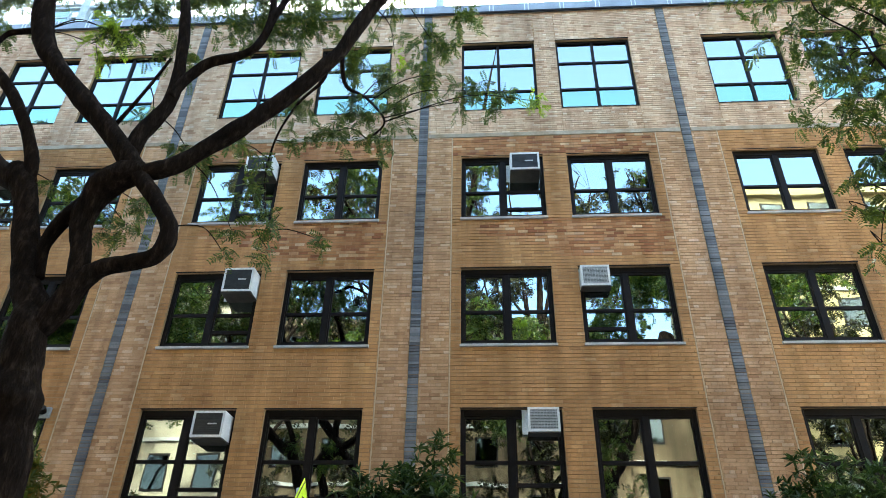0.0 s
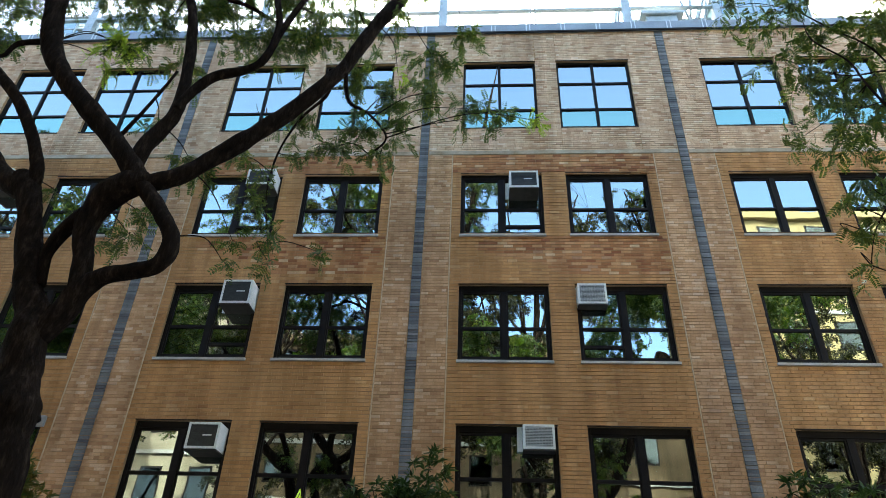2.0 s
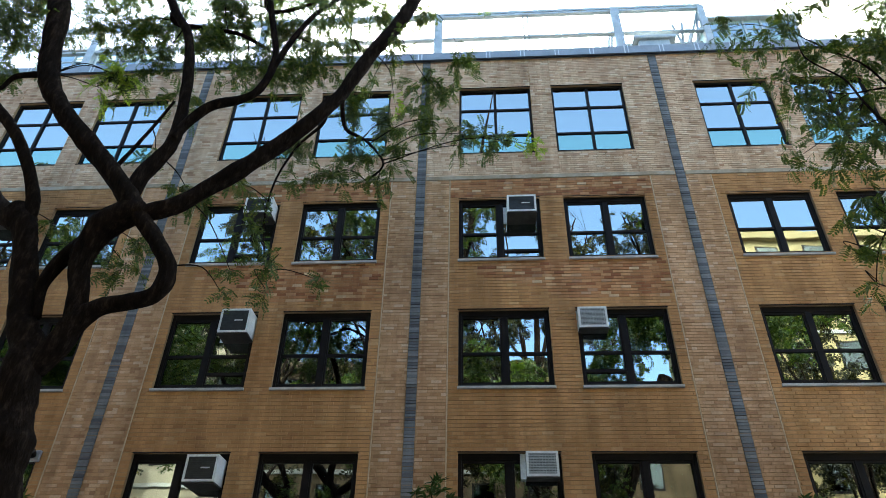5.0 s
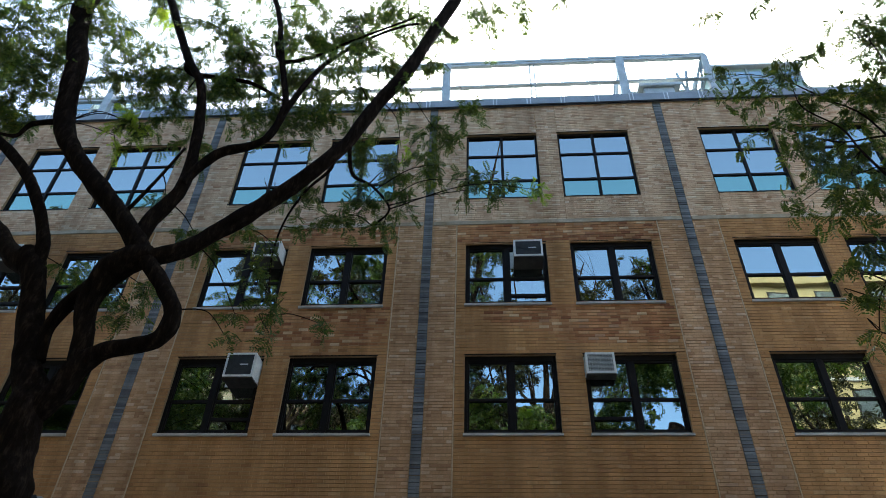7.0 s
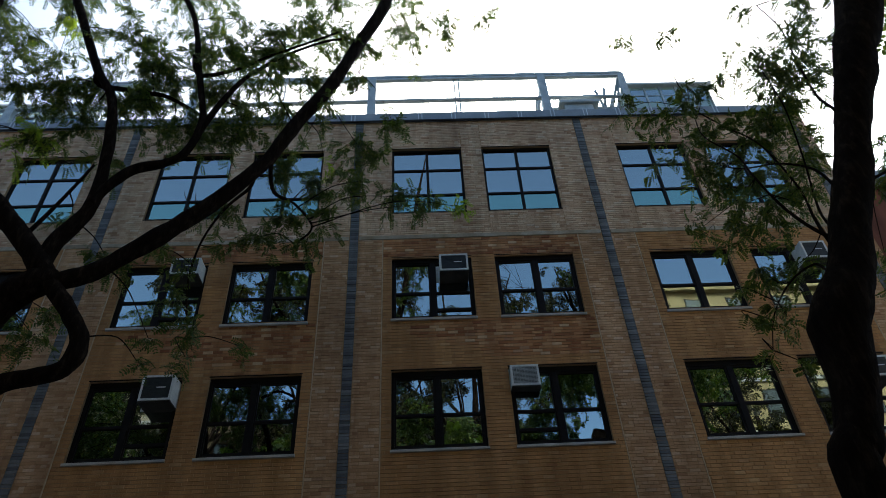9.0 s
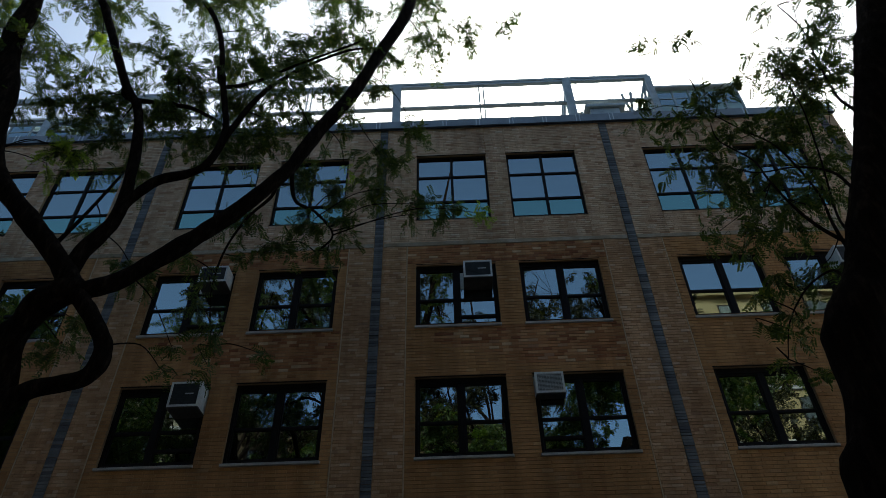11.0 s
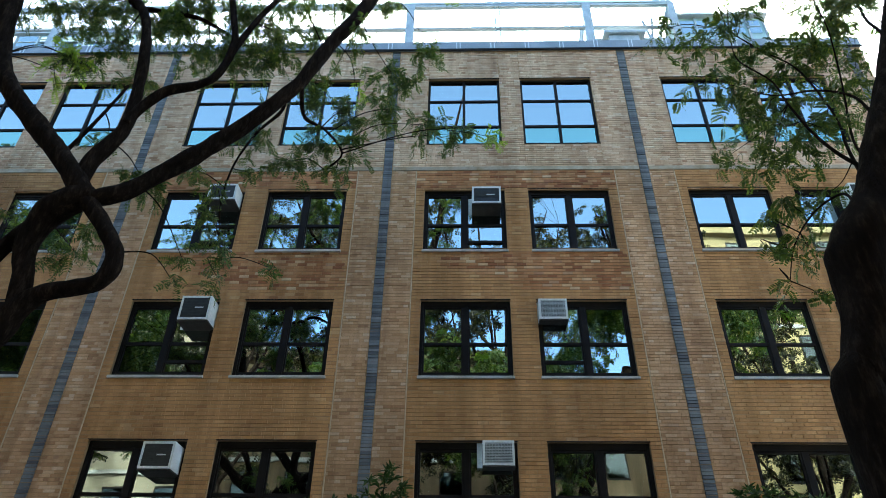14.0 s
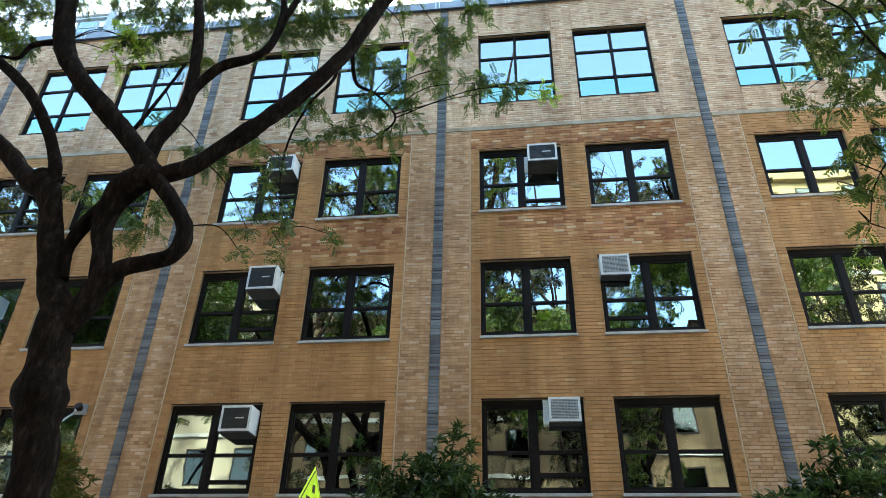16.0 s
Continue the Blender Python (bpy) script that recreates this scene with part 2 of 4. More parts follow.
def tube(bm, a, b, r0, r1=None, n=10):
    a, b = Vector(a), Vector(b)
    r1 = r0 if r1 is None else r1
    turn = (b - a).to_track_quat("Z", "Y").to_matrix()
    rings = [[bm.verts.new(p + turn @ Vector((r * math.cos(2 * math.pi * i / n), r * math.sin(2 * math.pi * i / n), 0))) for i in range(n)] for p, r in ((a, r0), (b, r1))]
    for i in range(n):
        j = (i + 1) % n
        bm.faces.new((rings[0][i], rings[0][j], rings[1][j], rings[1][i]))
    bm.faces.new(rings[0][::-1])
    bm.faces.new(rings[1])


# ---- plan of the facade ----
BAY = 6.275                                     # from one pair of windows to the next
WIN = [(0.0, 1.92), (2.48, 4.395)]              # the two windows of a pair
ROWS = {1: (13.31, 15.7), 2: (10.05, 11.81), 3: (7.0, 8.75), 4: (3.96, 5.68)}
LEFT_END, RIGHT_END, TOP = -14.1, 12.0, 16.85
WALL_LOW = 2.9
BAYS = range(-2, 2)
holes = [(k * BAY + a, k * BAY + b, *ROWS[r]) for k in BAYS for a, b in WIN for r in ROWS]


# ---- ground ----
pav = part("pavement", boxes((-60, 60, -10.4, 0.3, -0.4, 0.0)), pavement_mat)
tagged(pav, "grey concrete pavement in front of the brick building", "pavement", kind="structure")
fp = part("pavement_far", boxes((-60, 60, -40, -14.9, -0.4, -0.004)), pavement_mat)
tagged(fp, "grey concrete pavement across the street", "pavement", kind="structure")
for kx in range(-30, 30):
    part("kerb_stone", boxes((kx * 2 + 0.006, kx * 2 + 1.994, -10.56, -10.403, -0.4, -0.002), bevel=0.012), stone, pav)
gr = part("ground", boxes((-900, 900, -900, 900, -0.6, -0.16)), asphalt)
tagged(gr, "dark asphalt street and ground", "ground", kind="structure")

# ---- brick building ----
xs = sorted({LEFT_END, RIGHT_END, *(h[0] for h in holes), *(h[1] for h in holes)})
zs = sorted({0.0, TOP, *(h[2] for h in holes), *(h[3] for h in holes)})
bm = bmesh.new()
for x0, x1 in zip(xs, xs[1:]):
    for z0, z1 in zip(zs, zs[1:]):
        cx, cz = (x0 + x1) / 2, (z0 + z1) / 2
        hole = any(h[0] < cx < h[1] and h[2] < cz < h[3] for h in holes)
        if not hole:
            box(bm, x0, x1, 0.0105, 0.32, z0, z1)
wall = part("wall_front", bm, mortar)
tagged(wall, "tan and orange brick facade with dark vertical strips", "brick wall", kind="structure")

shell = part("wall_shell", boxes((LEFT_END, LEFT_END + 0.3, 0.32, 14, 0, TOP), (RIGHT_END - 0.3, RIGHT_END, 0.32, 14, 0, TOP), (LEFT_END, RIGHT_END, 13.7, 14, 0, TOP)), brick_pier)
tagged(shell, "plain brick side and rear walls of the building", "brick wall", kind="structure")
# floors and inner walls share the plaster darkened as room shade
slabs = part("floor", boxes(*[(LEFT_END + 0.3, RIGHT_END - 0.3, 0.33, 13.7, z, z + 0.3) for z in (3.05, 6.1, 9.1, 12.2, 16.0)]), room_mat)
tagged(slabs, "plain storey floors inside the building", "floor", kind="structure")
roof = part("roof", boxes((LEFT_END + 0.3, RIGHT_END - 0.3, 0.33, 13.7, 16.32, 16.4)), roof_felt)
tagged(roof, "flat dark felt roof behind the parapet", "roof", kind="structure")
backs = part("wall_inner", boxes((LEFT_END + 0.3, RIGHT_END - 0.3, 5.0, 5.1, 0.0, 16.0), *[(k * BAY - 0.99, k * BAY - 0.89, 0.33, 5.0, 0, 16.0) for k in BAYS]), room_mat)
tagged(backs, "plastered inner walls of the rooms, coloured dark for room shade", "inner wall", kind="structure")

rng = np.random.default_rng(5)
CUBE5 = np.array([(0, 3, 2, 1), (4, 5, 6, 7), (0, 1, 5, 4), (1, 2, 6, 5), (3, 0, 4, 7)])
COURSE, LENGTH, JOINT = 0.068, 0.213, 0.011


def brick_rows(x0, x1, z0, z1, header_every=6, offset=0.0, bed=JOINT, course=COURSE):
    """Bricks (x0, x1, z0, z1) of a rectangle of wall, in running bond with a header course now and then."""
    out = []
    for c in range(int(math.floor(z0 / course)), int(math.ceil(z1 / course))):
        a, b = max(z0, c * course), min(z1, (c + 1) * course)
        if b - a < 0.025:
            continue
        step = LENGTH / 2 if header_every and c % header_every == 0 else LENGTH
        x = math.floor(x0 / step) * step + (0 if c % 2 else -step / 2) + offset + 0.028 * math.sin(c * 2.7 + x0)
        while x < x1:
            p, q = max(x0, x), min(x1, x + step)
            if q - p > 0.03:
                out.append((p + JOINT / 3, q - JOINT / 3, a + bed / 2, b - bed / 2))
            x += step
    return out


def brick_soup(name, rows, mat, parent, front=0.0, rough=0.0022):
    """All bricks of a field joined, each a little proud or tilted."""
    r = np.array(rows)
    n = len(r)
    r[:, 2:] += rng.normal(0, 0.0016, (n, 1))
    f = front + rng.normal(0, rough, (n, 4)) * 0.45 + rng.normal(0, rough, (n, 1))
    v = np.empty((n, 8, 3))
    X, Z = r[:, [0, 1, 1, 0]], r[:, [2, 2, 3, 3]]
    v[:, [0, 1, 5, 4], 0], v[:, [0, 1, 5, 4], 2] = X, Z
    v[:, [0, 1, 5, 4], 1] = f
    v[:, [3, 2, 6, 7], 0], v[:, [3, 2, 6, 7], 2] = X, Z
    v[:, [3, 2, 6, 7], 1] = 0.024
    faces = (CUBE5[None] + 8 * np.arange(n)[:, None, None]).reshape(-1, 4)
    return soup(name, v, faces, mat, parent)


def split(x0, x1, z0, z1):
    """A field of wall less its window openings, as rectangles."""
    inside = [h for h in holes if h[0] < x1 and h[1] > x0 and h[2] < z1 and h[3] > z0]
    cx = sorted({x0, x1, *(min(max(v, x0), x1) for h in inside for v in h[:2])})
    out = []
    for a, b in zip(cx, cx[1:]):
        z = z0
        for h in sorted((h for h in inside if h[0] < (a + b) / 2 < h[1]), key=lambda h: h[2]):
            if h[2] > z:
                out.append((a, b, z, h[2]))
            z = max(z, h[3])
        if z < z1:
            out.append((a, b, z, z1))
    return out


BAND = 12.46
panel_rows, pier_rows, near_rows, repair_rows, top_rows = [], [], [], [], []
strip_x = [k * BAY - 0.93 for k in range(-2, 3)]
for k in BAYS:
    px0, px1 = k * BAY - 0.22, k * BAY + 4.62
    # spandrels and slim piers inside the joint lines; courses run through, so each field is cut only at openings
    ops = [h for h in holes if px0 < h[0] < px1 and h[3] < BAND]
    for b in brick_rows(px0 + 0.015, px1 - 0.015, WALL_LOW, BAND - 0.05, 0, 0.0, 0.014, 0.077):
        cx, cz = (b[0] + b[1]) / 2, (b[2] + b[3]) / 2
        cut = [b]
        for h in ops:
            if h[2] < cz < h[3] and b[0] < h[1] and b[1] > h[0]:
                cut = [(b[0], min(b[1], h[0]), b[2], b[3]), (max(b[0], h[1]), b[1], b[2], b[3])]
        for q in cut:
            if q[1] - q[0] > 0.02:
                near = k == 0 and 1.9 < cx < 2.5 and 3.95 < cz < 6.6 or k == -1 and 1.9 < cx - k * BAY < 2.5 and 4.4 < cz < 6.2
                lx = cx - k * BAY
                redone = k in (-1, 0) and (11.83 < cz < 12.5 or 9.0 < cz < 9.98 and 1.2 + 0.9 * math.sin(cz * 5) < lx < 4.5)
                (near_rows if near else repair_rows if redone else panel_rows).append(q)
edges = [(LEFT_END, -2 * BAY - 0.22)] + [(k * BAY + 4.62, (k + 1) * BAY - 0.22) for k in BAYS if k < 1] + [(BAY + 4.62, RIGHT_END)]
for x0, x1 in edges:
    cuts = [s for s in strip_x if x0 < s < x1]
    pieces = [(x0 + 0.015, x1 - 0.015)]
    for s in cuts:
        pieces = [q for a, b in pieces for q in ((a, min(b, s - 0.115)), (max(a, s + 0.115), b)) if q[1] - q[0] > 0.05]
    for a, b in pieces:
        pier_rows += brick_rows(a, b, WALL_LOW, BAND - 0.05, 6)
xsplit = [LEFT_END] + [v for s in strip_x for v in (s - 0.115, s + 0.115)] + [RIGHT_END]
for a, b in zip(xsplit[::2], xsplit[1::2]):
    if b > a:
        for f in split(a, b, BAND + 0.07, TOP):
            top_rows += brick_rows(*f, 6)

joint_list = []
for k in BAYS:
    for x in (k * BAY - 0.22, k * BAY + 4.62):
        joint_list.append((x - 0.011, x + 0.011, -0.003, 0.017, WALL_LOW, BAND - 0.05))
for i, r in enumerate(joint_list):
    part("sealed_joint", boxes(r), pale_joint, wall)
bands = [(xsplit[i] + 0.01, xsplit[i + 1] - 0.01) for i in range(0, len(xsplit), 2)]
for a, b in bands:
    part("stone_band", boxes((a, b, -0.012, 0.017, BAND - 0.045, BAND + 0.065), bevel=0.006), band_stone, wall, "weathered grey stone band")

strip_blocks = []
for s in strip_x:
    z = WALL_LOW
    while z < TOP - 0.02:
        h = COURSE
        strip_blocks.append((s - 0.104, s + 0.104, z + 0.005, min(TOP, z + h) - 0.005))
        z += h
strips = brick_soup("slate_strip", strip_blocks, brick_dark, wall, -0.012, 0.004)
strips["kind"] = "stuff"


# ---- windows ----
def rail(bm, x0, x1, z0, z1, y0=0.09, y1=0.15):
    box(bm, x0, x1, y0, y1, z0, z1)


def window(name, w, h, kind, label):
    """A window standing on its sill at the origin: two double-hung units, or a fixed six-pane grid on the top floor."""
    root = new(name)
    tagged(root, label, "window", kind="structure")
    e = 0.055 if kind == "grid" else 0.068
    head = 0.07 if kind == "grid" else 0.13
    fr = bmesh.new()
    rail(fr, 0, e, 0, h, 0.07, 0.17)
    rail(fr, w - e, w, 0, h, 0.07, 0.17)
    rail(fr, e, w - e, h - head, h, 0.07, 0.17)
    rail(fr, e, w - e, 0, e, 0.07, 0.17)
    bmesh.ops.bevel(fr, geom=fr.edges[:], offset=0.006, segments=1, affect="EDGES")
    part("window_frame", fr, frame_mat, root)
    m = 0.035 if kind == "grid" else 0.058
    part("mullion", boxes((w / 2 - m, w / 2 + m, 0.075, 0.165, e, h - head), bevel=0.006), frame_mat, root)
    if kind == "grid":
        bars = [0.285 * h, 0.675 * h]
        for z in bars:
            for a, b in ((e, w / 2 - m), (w / 2 + m, w - e)):
                part("glazing_bar", boxes((a, b, 0.09, 0.15, z - 0.032, z + 0.032), bevel=0.005), frame_mat, root)
        zz = [e] + bars + [h - head]
    else:
        zz = [e, 0.43 * h, h - head]
        for a, b in ((e, w / 2 - m), (w / 2 + m, w - e)):
            part("meeting_rail", boxes((a, b, 0.085, 0.155, 0.43 * h - 0.035, 0.43 * h + 0.03), bevel=0.006), frame_mat, root)
            sash = boxes((a, a + 0.032, 0.09, 0.14, e, h - head), (b - 0.032, b, 0.09, 0.14, e, h - head), (a + 0.032, b - 0.032, 0.09, 0.14, e, e + 0.05), (a + 0.032, b - 0.032, 0.09, 0.14, h - head - 0.04, h - head))
            part("sash", sash, frame_mat, root)
    for i, (z0, z1) in enumerate(zip(zz, zz[1:])):
        for a, b in ((e, w / 2 - m), (w / 2 + m, w - e)):
            pane = part("pane", boxes((a, b, 0.12, 0.124, z0, z1)), teal_glass if kind == "grid" and i == 0 else glass, root)
            pane.visible_shadow = False
            if kind == "grid" and i == 0:
                part("film", boxes((a, b, 0.14, 0.143, z0, z1)), teal_mat, root, "translucent teal film behind the lowest pane")
    if kind == "grid":
        part("window_sill", boxes((0, w, -0.005, 0.17, -0.035, 0.0), bevel=0.005), frame_mat, root)
    else:
        part("window_sill", boxes((-0.02, w + 0.02, -0.045, 0.2, -0.06, -0.004), bevel=0.008), stone, root, "grey stone sill")
    part("lintel", boxes((-0.01, w + 0.01, -0.008, 0.15, h + 0.003, h + 0.02)), frame_mat, root, "rusty dark steel lintel edge")
    return root


count = 0
protos, placed = {}, {}
LABELS = {1: "dark-framed six-pane window with a teal lowest row", 2: "dark-framed double-hung window pair reflecting sky and trees",
          3: "dark-framed double-hung window pair reflecting trees and buildings", 4: "tall dark-framed window pair reflecting the shaded street"}
for r, (zb, zt) in ROWS.items():
    for k in BAYS:
        for a, b in WIN:
            count += 1
            if r not in protos:
                protos[r] = window(f"window_{count}", 1.917, zt - zb, "grid" if r == 1 else "hung", LABELS[r])
                protos[r].matrix_basis = pose(k * BAY + a, 0, zb)
                placed[r, k, a] = protos[r]
            else:
                placed[r, k, a] = copy_thing(protos[r], pose(k * BAY + a, 0, zb))
                placed[r, k, a].name = f"window_{count}"


def curtain(x0, x1, z0, z1, y=0.42):
    """A hanging curtain with soft folds."""
    n = 40
    bm = bmesh.new()
    top, low = [], []
    ph = rng.uniform(0, 6)
    for i in range(n + 1):
        x = x0 + (x1 - x0) * i / n
        d = 0.03 * math.sin(i * 1.35 + ph) + 0.012 * math.sin(i * 2.9 + ph)
        top.append(bm.verts.new((x, y + d * 0.6, z1)))
        low.append(bm.verts.new((x, y + d, z0)))
    for i in range(n):
        bm.faces.new((low[i], low[i + 1], top[i + 1], top[i]))
    bmesh.ops.solidify(bm, geom=bm.faces[:], thickness=0.006)
    c = part("curtain", bm, blind_mat, smooth=True)
    return tagged(c, "tan fabric curtain hanging behind the window", "curtain", "curtains of the low windows")


for k, x0, x1 in ((-1, 0.08, 0.85), (-1, 1.0, 1.85), (-1, 2.6, 4.3), (0, 0.1, 0.9), (0, 1.45, 1.88)):
    curtain(k * BAY + x0, k * BAY + x1, ROWS[4][0] + 0.02, ROWS[4][1] - 0.15)


# ---- air conditioners ----
def conditioner(w, h, d, front):
    """A window air conditioner, its outer face at y = 0 and its top left corner at the origin, reaching back to +y."""
    root = new("air_conditioner")
    part("casing", boxes((0, w, 0.012, d, -h, 0), bevel=0.012), casing, root)
    t = 0.045
    rim = boxes((0.002, w - 0.002, -0.012, 0.0115, -t, -0.002), (0.002, w - 0.002, -0.012, 0.0115, -h + 0.002, -h + t),
                (0.002, t, -0.012, 0.0115, -h + t, -t), (w - t, w - 0.002, -0.012, 0.0115, -h + t, -t))
    part("rim", rim, casing, root)
    part("coil", boxes((t, w - t, -0.001, 0.0115, -h + t, -t)), grille_mat, root)
    if front == "slats":
        n = 12
        for i in range(n):
            z = -t - (h - 2 * t) * (i + 0.5) / n
            part("slat", boxes((t, w - t, -0.008, -0.0015, z - 0.006, z + 0.006)), grille_mat, root)
        part("badge", boxes((w * 0.5, w * 0.78, -0.0125, -0.0085, -h * 0.52, -h * 0.47)), badge_mat, root, "small pale maker's plate")
    else:
        n = 13
        for i in range(n):
            z = -t - (h - 2 * t) * (i + 0.5) / n
            part("slat", boxes((t, w - t, -0.009, -0.004, z - 0.009, z + 0.007)), grid_mat, root)
        for i in range(9):
            x = t + (w - 2 * t) * (i + 0.5) / 9
            part("wire", boxes((x - 0.004, x + 0.004, -0.012, -0.0092, -h + t, -t)), grid_mat, root)
    part("base_pan", boxes((-0.004, w + 0.004, 0.0, d, -h - 0.03, -h - 0.002), bevel=0.006), under_mat, root, "blackish base pan")
    part("filler_panel", boxes((-0.1, -0.004, d - 0.06, d - 0.04, -h, 0)), casing, root)
    return root


AC = [(-5.02, 5.54, 0.61, 0.5, "slats"), (-5.02, 8.65, 0.64, 0.56, "slats"), (-5.08, 11.72, 0.66, 0.45, "slats"), (1.13, 11.6, 0.67, 0.48, "slats"),
      (-11.6, 11.8, 0.62, 0.5, "slats"), (-12.0, 8.5, 0.62, 0.5, "slats"), (9.8, 8.5, 0.62, 0.47, "slats"), (9.8, 11.66, 0.6, 0.5, "slats"),
      (1.26, 5.66, 0.59, 0.46, "grid"), (2.5, 8.7, 0.6, 0.48, "grid")]
for x, z, w, h, front in AC:
    ac = conditioner(w, h, 0.52 if front == "slats" else 0.24, front)
    ac.matrix_basis = pose(x, -0.35 if front == "slats" else -0.14, z)
    tagged(ac, "white window air conditioner with a dark slatted face" if front == "slats" else "white window air conditioner with a pale gridded face", "air conditioner", "air conditioners in the facade")


# the raised lower sash under each air conditioner
for r, k, a, half, share in ((2, 0, 0.0, 1, 0.16), (2, -1, 0.0, 1, 0.16), (3, -1, 0.0, 1, 0.2), (4, -1, 0.0, 1, 0.14), (4, 0, 0.0, 1, 0.2), (3, 0, 2.48, 0, 0.2), (2, -2, 0.0, 1, 0.16)):
    w, h = 1.917, ROWS[r][1] - ROWS[r][0]
    x0, x1 = (w / 2 + 0.058, w - 0.068) if half else (0.068, w / 2 - 0.058)
    part("raised_rail", boxes((x0, x1, 0.078, 0.118, share * h - 0.04, share * h + 0.03), bevel=0.005), frame_mat, placed[r, k, a])

# ---- parapet and roof ----
bm = boxes((LEFT_END - 0.04, RIGHT_END + 0.04, -0.05, 0.4, TOP + 0.004, TOP + 0.36), bevel=0.015)
coping = part("parapet_coping", bm, coping_mat)
tagged(coping, "blue-grey sheet metal parapet coping with paired seams", "coping", kind="structure")
part("drip_edge", boxes((LEFT_END - 0.05, RIGHT_END + 0.05, -0.075, -0.052, TOP - 0.03, TOP + 0.03)), frame_mat, coping)
x = LEFT_END + 0.3
while x < RIGHT_END:
    for d in (0, 0.1):
        part("seam_cover", boxes((x + d, x + d + 0.028, -0.062, -0.051, TOP + 0.02, TOP + 0.37), bevel=0.004), clip_mat, coping)
    x += 0.97


def roof_frame():
    root = new("roof_rail")
    y = 0.6
    zt, zm, zl = 19.86, 18.6, 16.4
    for z0, z1, n in ((zt - 0.1, zt, "top_beam"), (zt - 0.22, zt - 0.13, "second_beam"), (zm - 0.035, zm + 0.035, "middle_rail")):
        part(n, boxes((-13.2, 7.45, y - 0.06, y + 0.06, z0, z1), bevel=0.008), steel, root)
    part("cable", boxes((-13.2, 10.5, y - 0.25, y - 0.235, 17.55, 17.565)), steel, root)
    for x, w in ((-0.68, 0.13), (4.78, 0.13), (7.4, 0.1), (-6.2, 0.13), (-11.7, 0.13)):
        part("post", boxes((x - w, x + w, y - 0.08, y + 0.08, zl, zt - 0.1), bevel=0.01), steel, root)
    for x in (2.02, -3.5, -9.0):
        for s in (-0.07, 0.07):
            part("slim_post", boxes((x + s - 0.02, x + s + 0.02, y - 0.03, y + 0.03, zl, zt - 0.22)), steel, root)
        for i in range(12):
            z = zl + 0.9 + i * 0.17
            bm = bmesh.new()
            tube(bm, (x - 0.06, y, z), (x + 0.06, y, z + 0.14), 0.012, n=6)
            part("lattice_bar", bm, steel, root)
    for x, dx in ((4.78, -0.45), (7.35, -0.5), (7.35, -1.0), (-6.2, -0.45)):
        for yy in (y + 0.1, y + 0.9):
            bm = bmesh.new()
            tube(bm, (x, yy - 0.05, zt - 0.15), (x + dx, yy + 0.4, zl), 0.045, n=8)
            part("brace", bm, steel, root)
    return tagged(root, "grey steel rail frame on the roof with braces", "rail frame")


roof_frame()


def roof_unit():
    root = new("roof_machine")
    part("housing", boxes((5.3, 6.2, 0.5, 1.0, 16.4, 18.15), bevel=0.03), steel, root)
    part("cowl", boxes((5.15, 6.4, 0.42, 1.08, 18.153, 18.28), bevel=0.03), steel, root)
    for x0, x1, z1 in ((6.45, 6.8, 19.2), (6.95, 6.5, 19.1), (6.7, 7.2, 18.7)):
        bm = bmesh.new()
        tube(bm, (x0, 0.75, 16.4), (x1, 0.75, z1), 0.045)
        part("pipe", bm, steel, root)
    part("cross_bar", boxes((5.0, 7.3, 0.8, 0.86, 18.3, 18.37)), steel, root)
    return tagged(root, "grey rooftop ventilation machine with leaning pipes", "ventilator")


roof_unit()


def roof_hut(x0, x1, y0, y1, zt, label):
    root = new("roof_hut")
    z0 = 16.4
    part("wall", boxes((x0, x1, y0, y1, z0, zt)), teal_hut, root)
    part("hut_roof", boxes((x0 - 0.12, x1 + 0.12, y0 - 0.15, y1 + 0.1, zt + 0.003, zt + 0.1), bevel=0.02), clip_mat, root)
    n = 5
    for i in range(n):
        a = x0 + 0.1 + (x1 - x0 - 0.2) * i / n
        b = a + (x1 - x0 - 0.2) / n - 0.08
        w = part("window", boxes((a, b, y0 - 0.02, y0 - 0.004, zt - 0.75, zt - 0.15)), glass, root)
        part("window_bar", boxes((a, b, y0 - 0.035, y0 - 0.022, zt - 0.47, zt - 0.43)), steel, w)
    for i in range(n + 1):
        a = x0 + 0.02 + (x1 - x0 - 0.1) * i / n
        part("corner_post", boxes((a, a + 0.06, y0 - 0.04, y0 - 0.003, z0, zt)), steel, root)
    return tagged(root, label, "roof hut")


roof_hut(7.6, 10.3, 0.9, 4.5, 19.4, "teal-grey glazed rooftop hut behind the parapet")
roof_hut(-13.5, -9.7, 1.2, 4.5, 19.4, "pale teal glazed rooftop hut behind the parapet")


# ---- wall lamp ----
wl = new("wall_lamp")
part("bracket", boxes((-8.33, -8.08, -0.07, -0.001, 5.5, 5.72), bevel=0.02), lamp_grey, wl)
bm = bmesh.new()
tube(bm, (-8.25, -0.06, 5.58), (-8.6, -0.5, 4.95), 0.022)
part("arm", bm, lamp_grey, wl, "slim pale metal arm", True)
bm = bmesh.new()
tube(bm, (-8.2, -0.07, 5.6), (-8.2, -0.17, 5.66), 0.06, 0.08)
part("head", bm, frame_mat, wl)
tagged(wl, "small grey wall lamp with a slanting arm", "wall lamp")


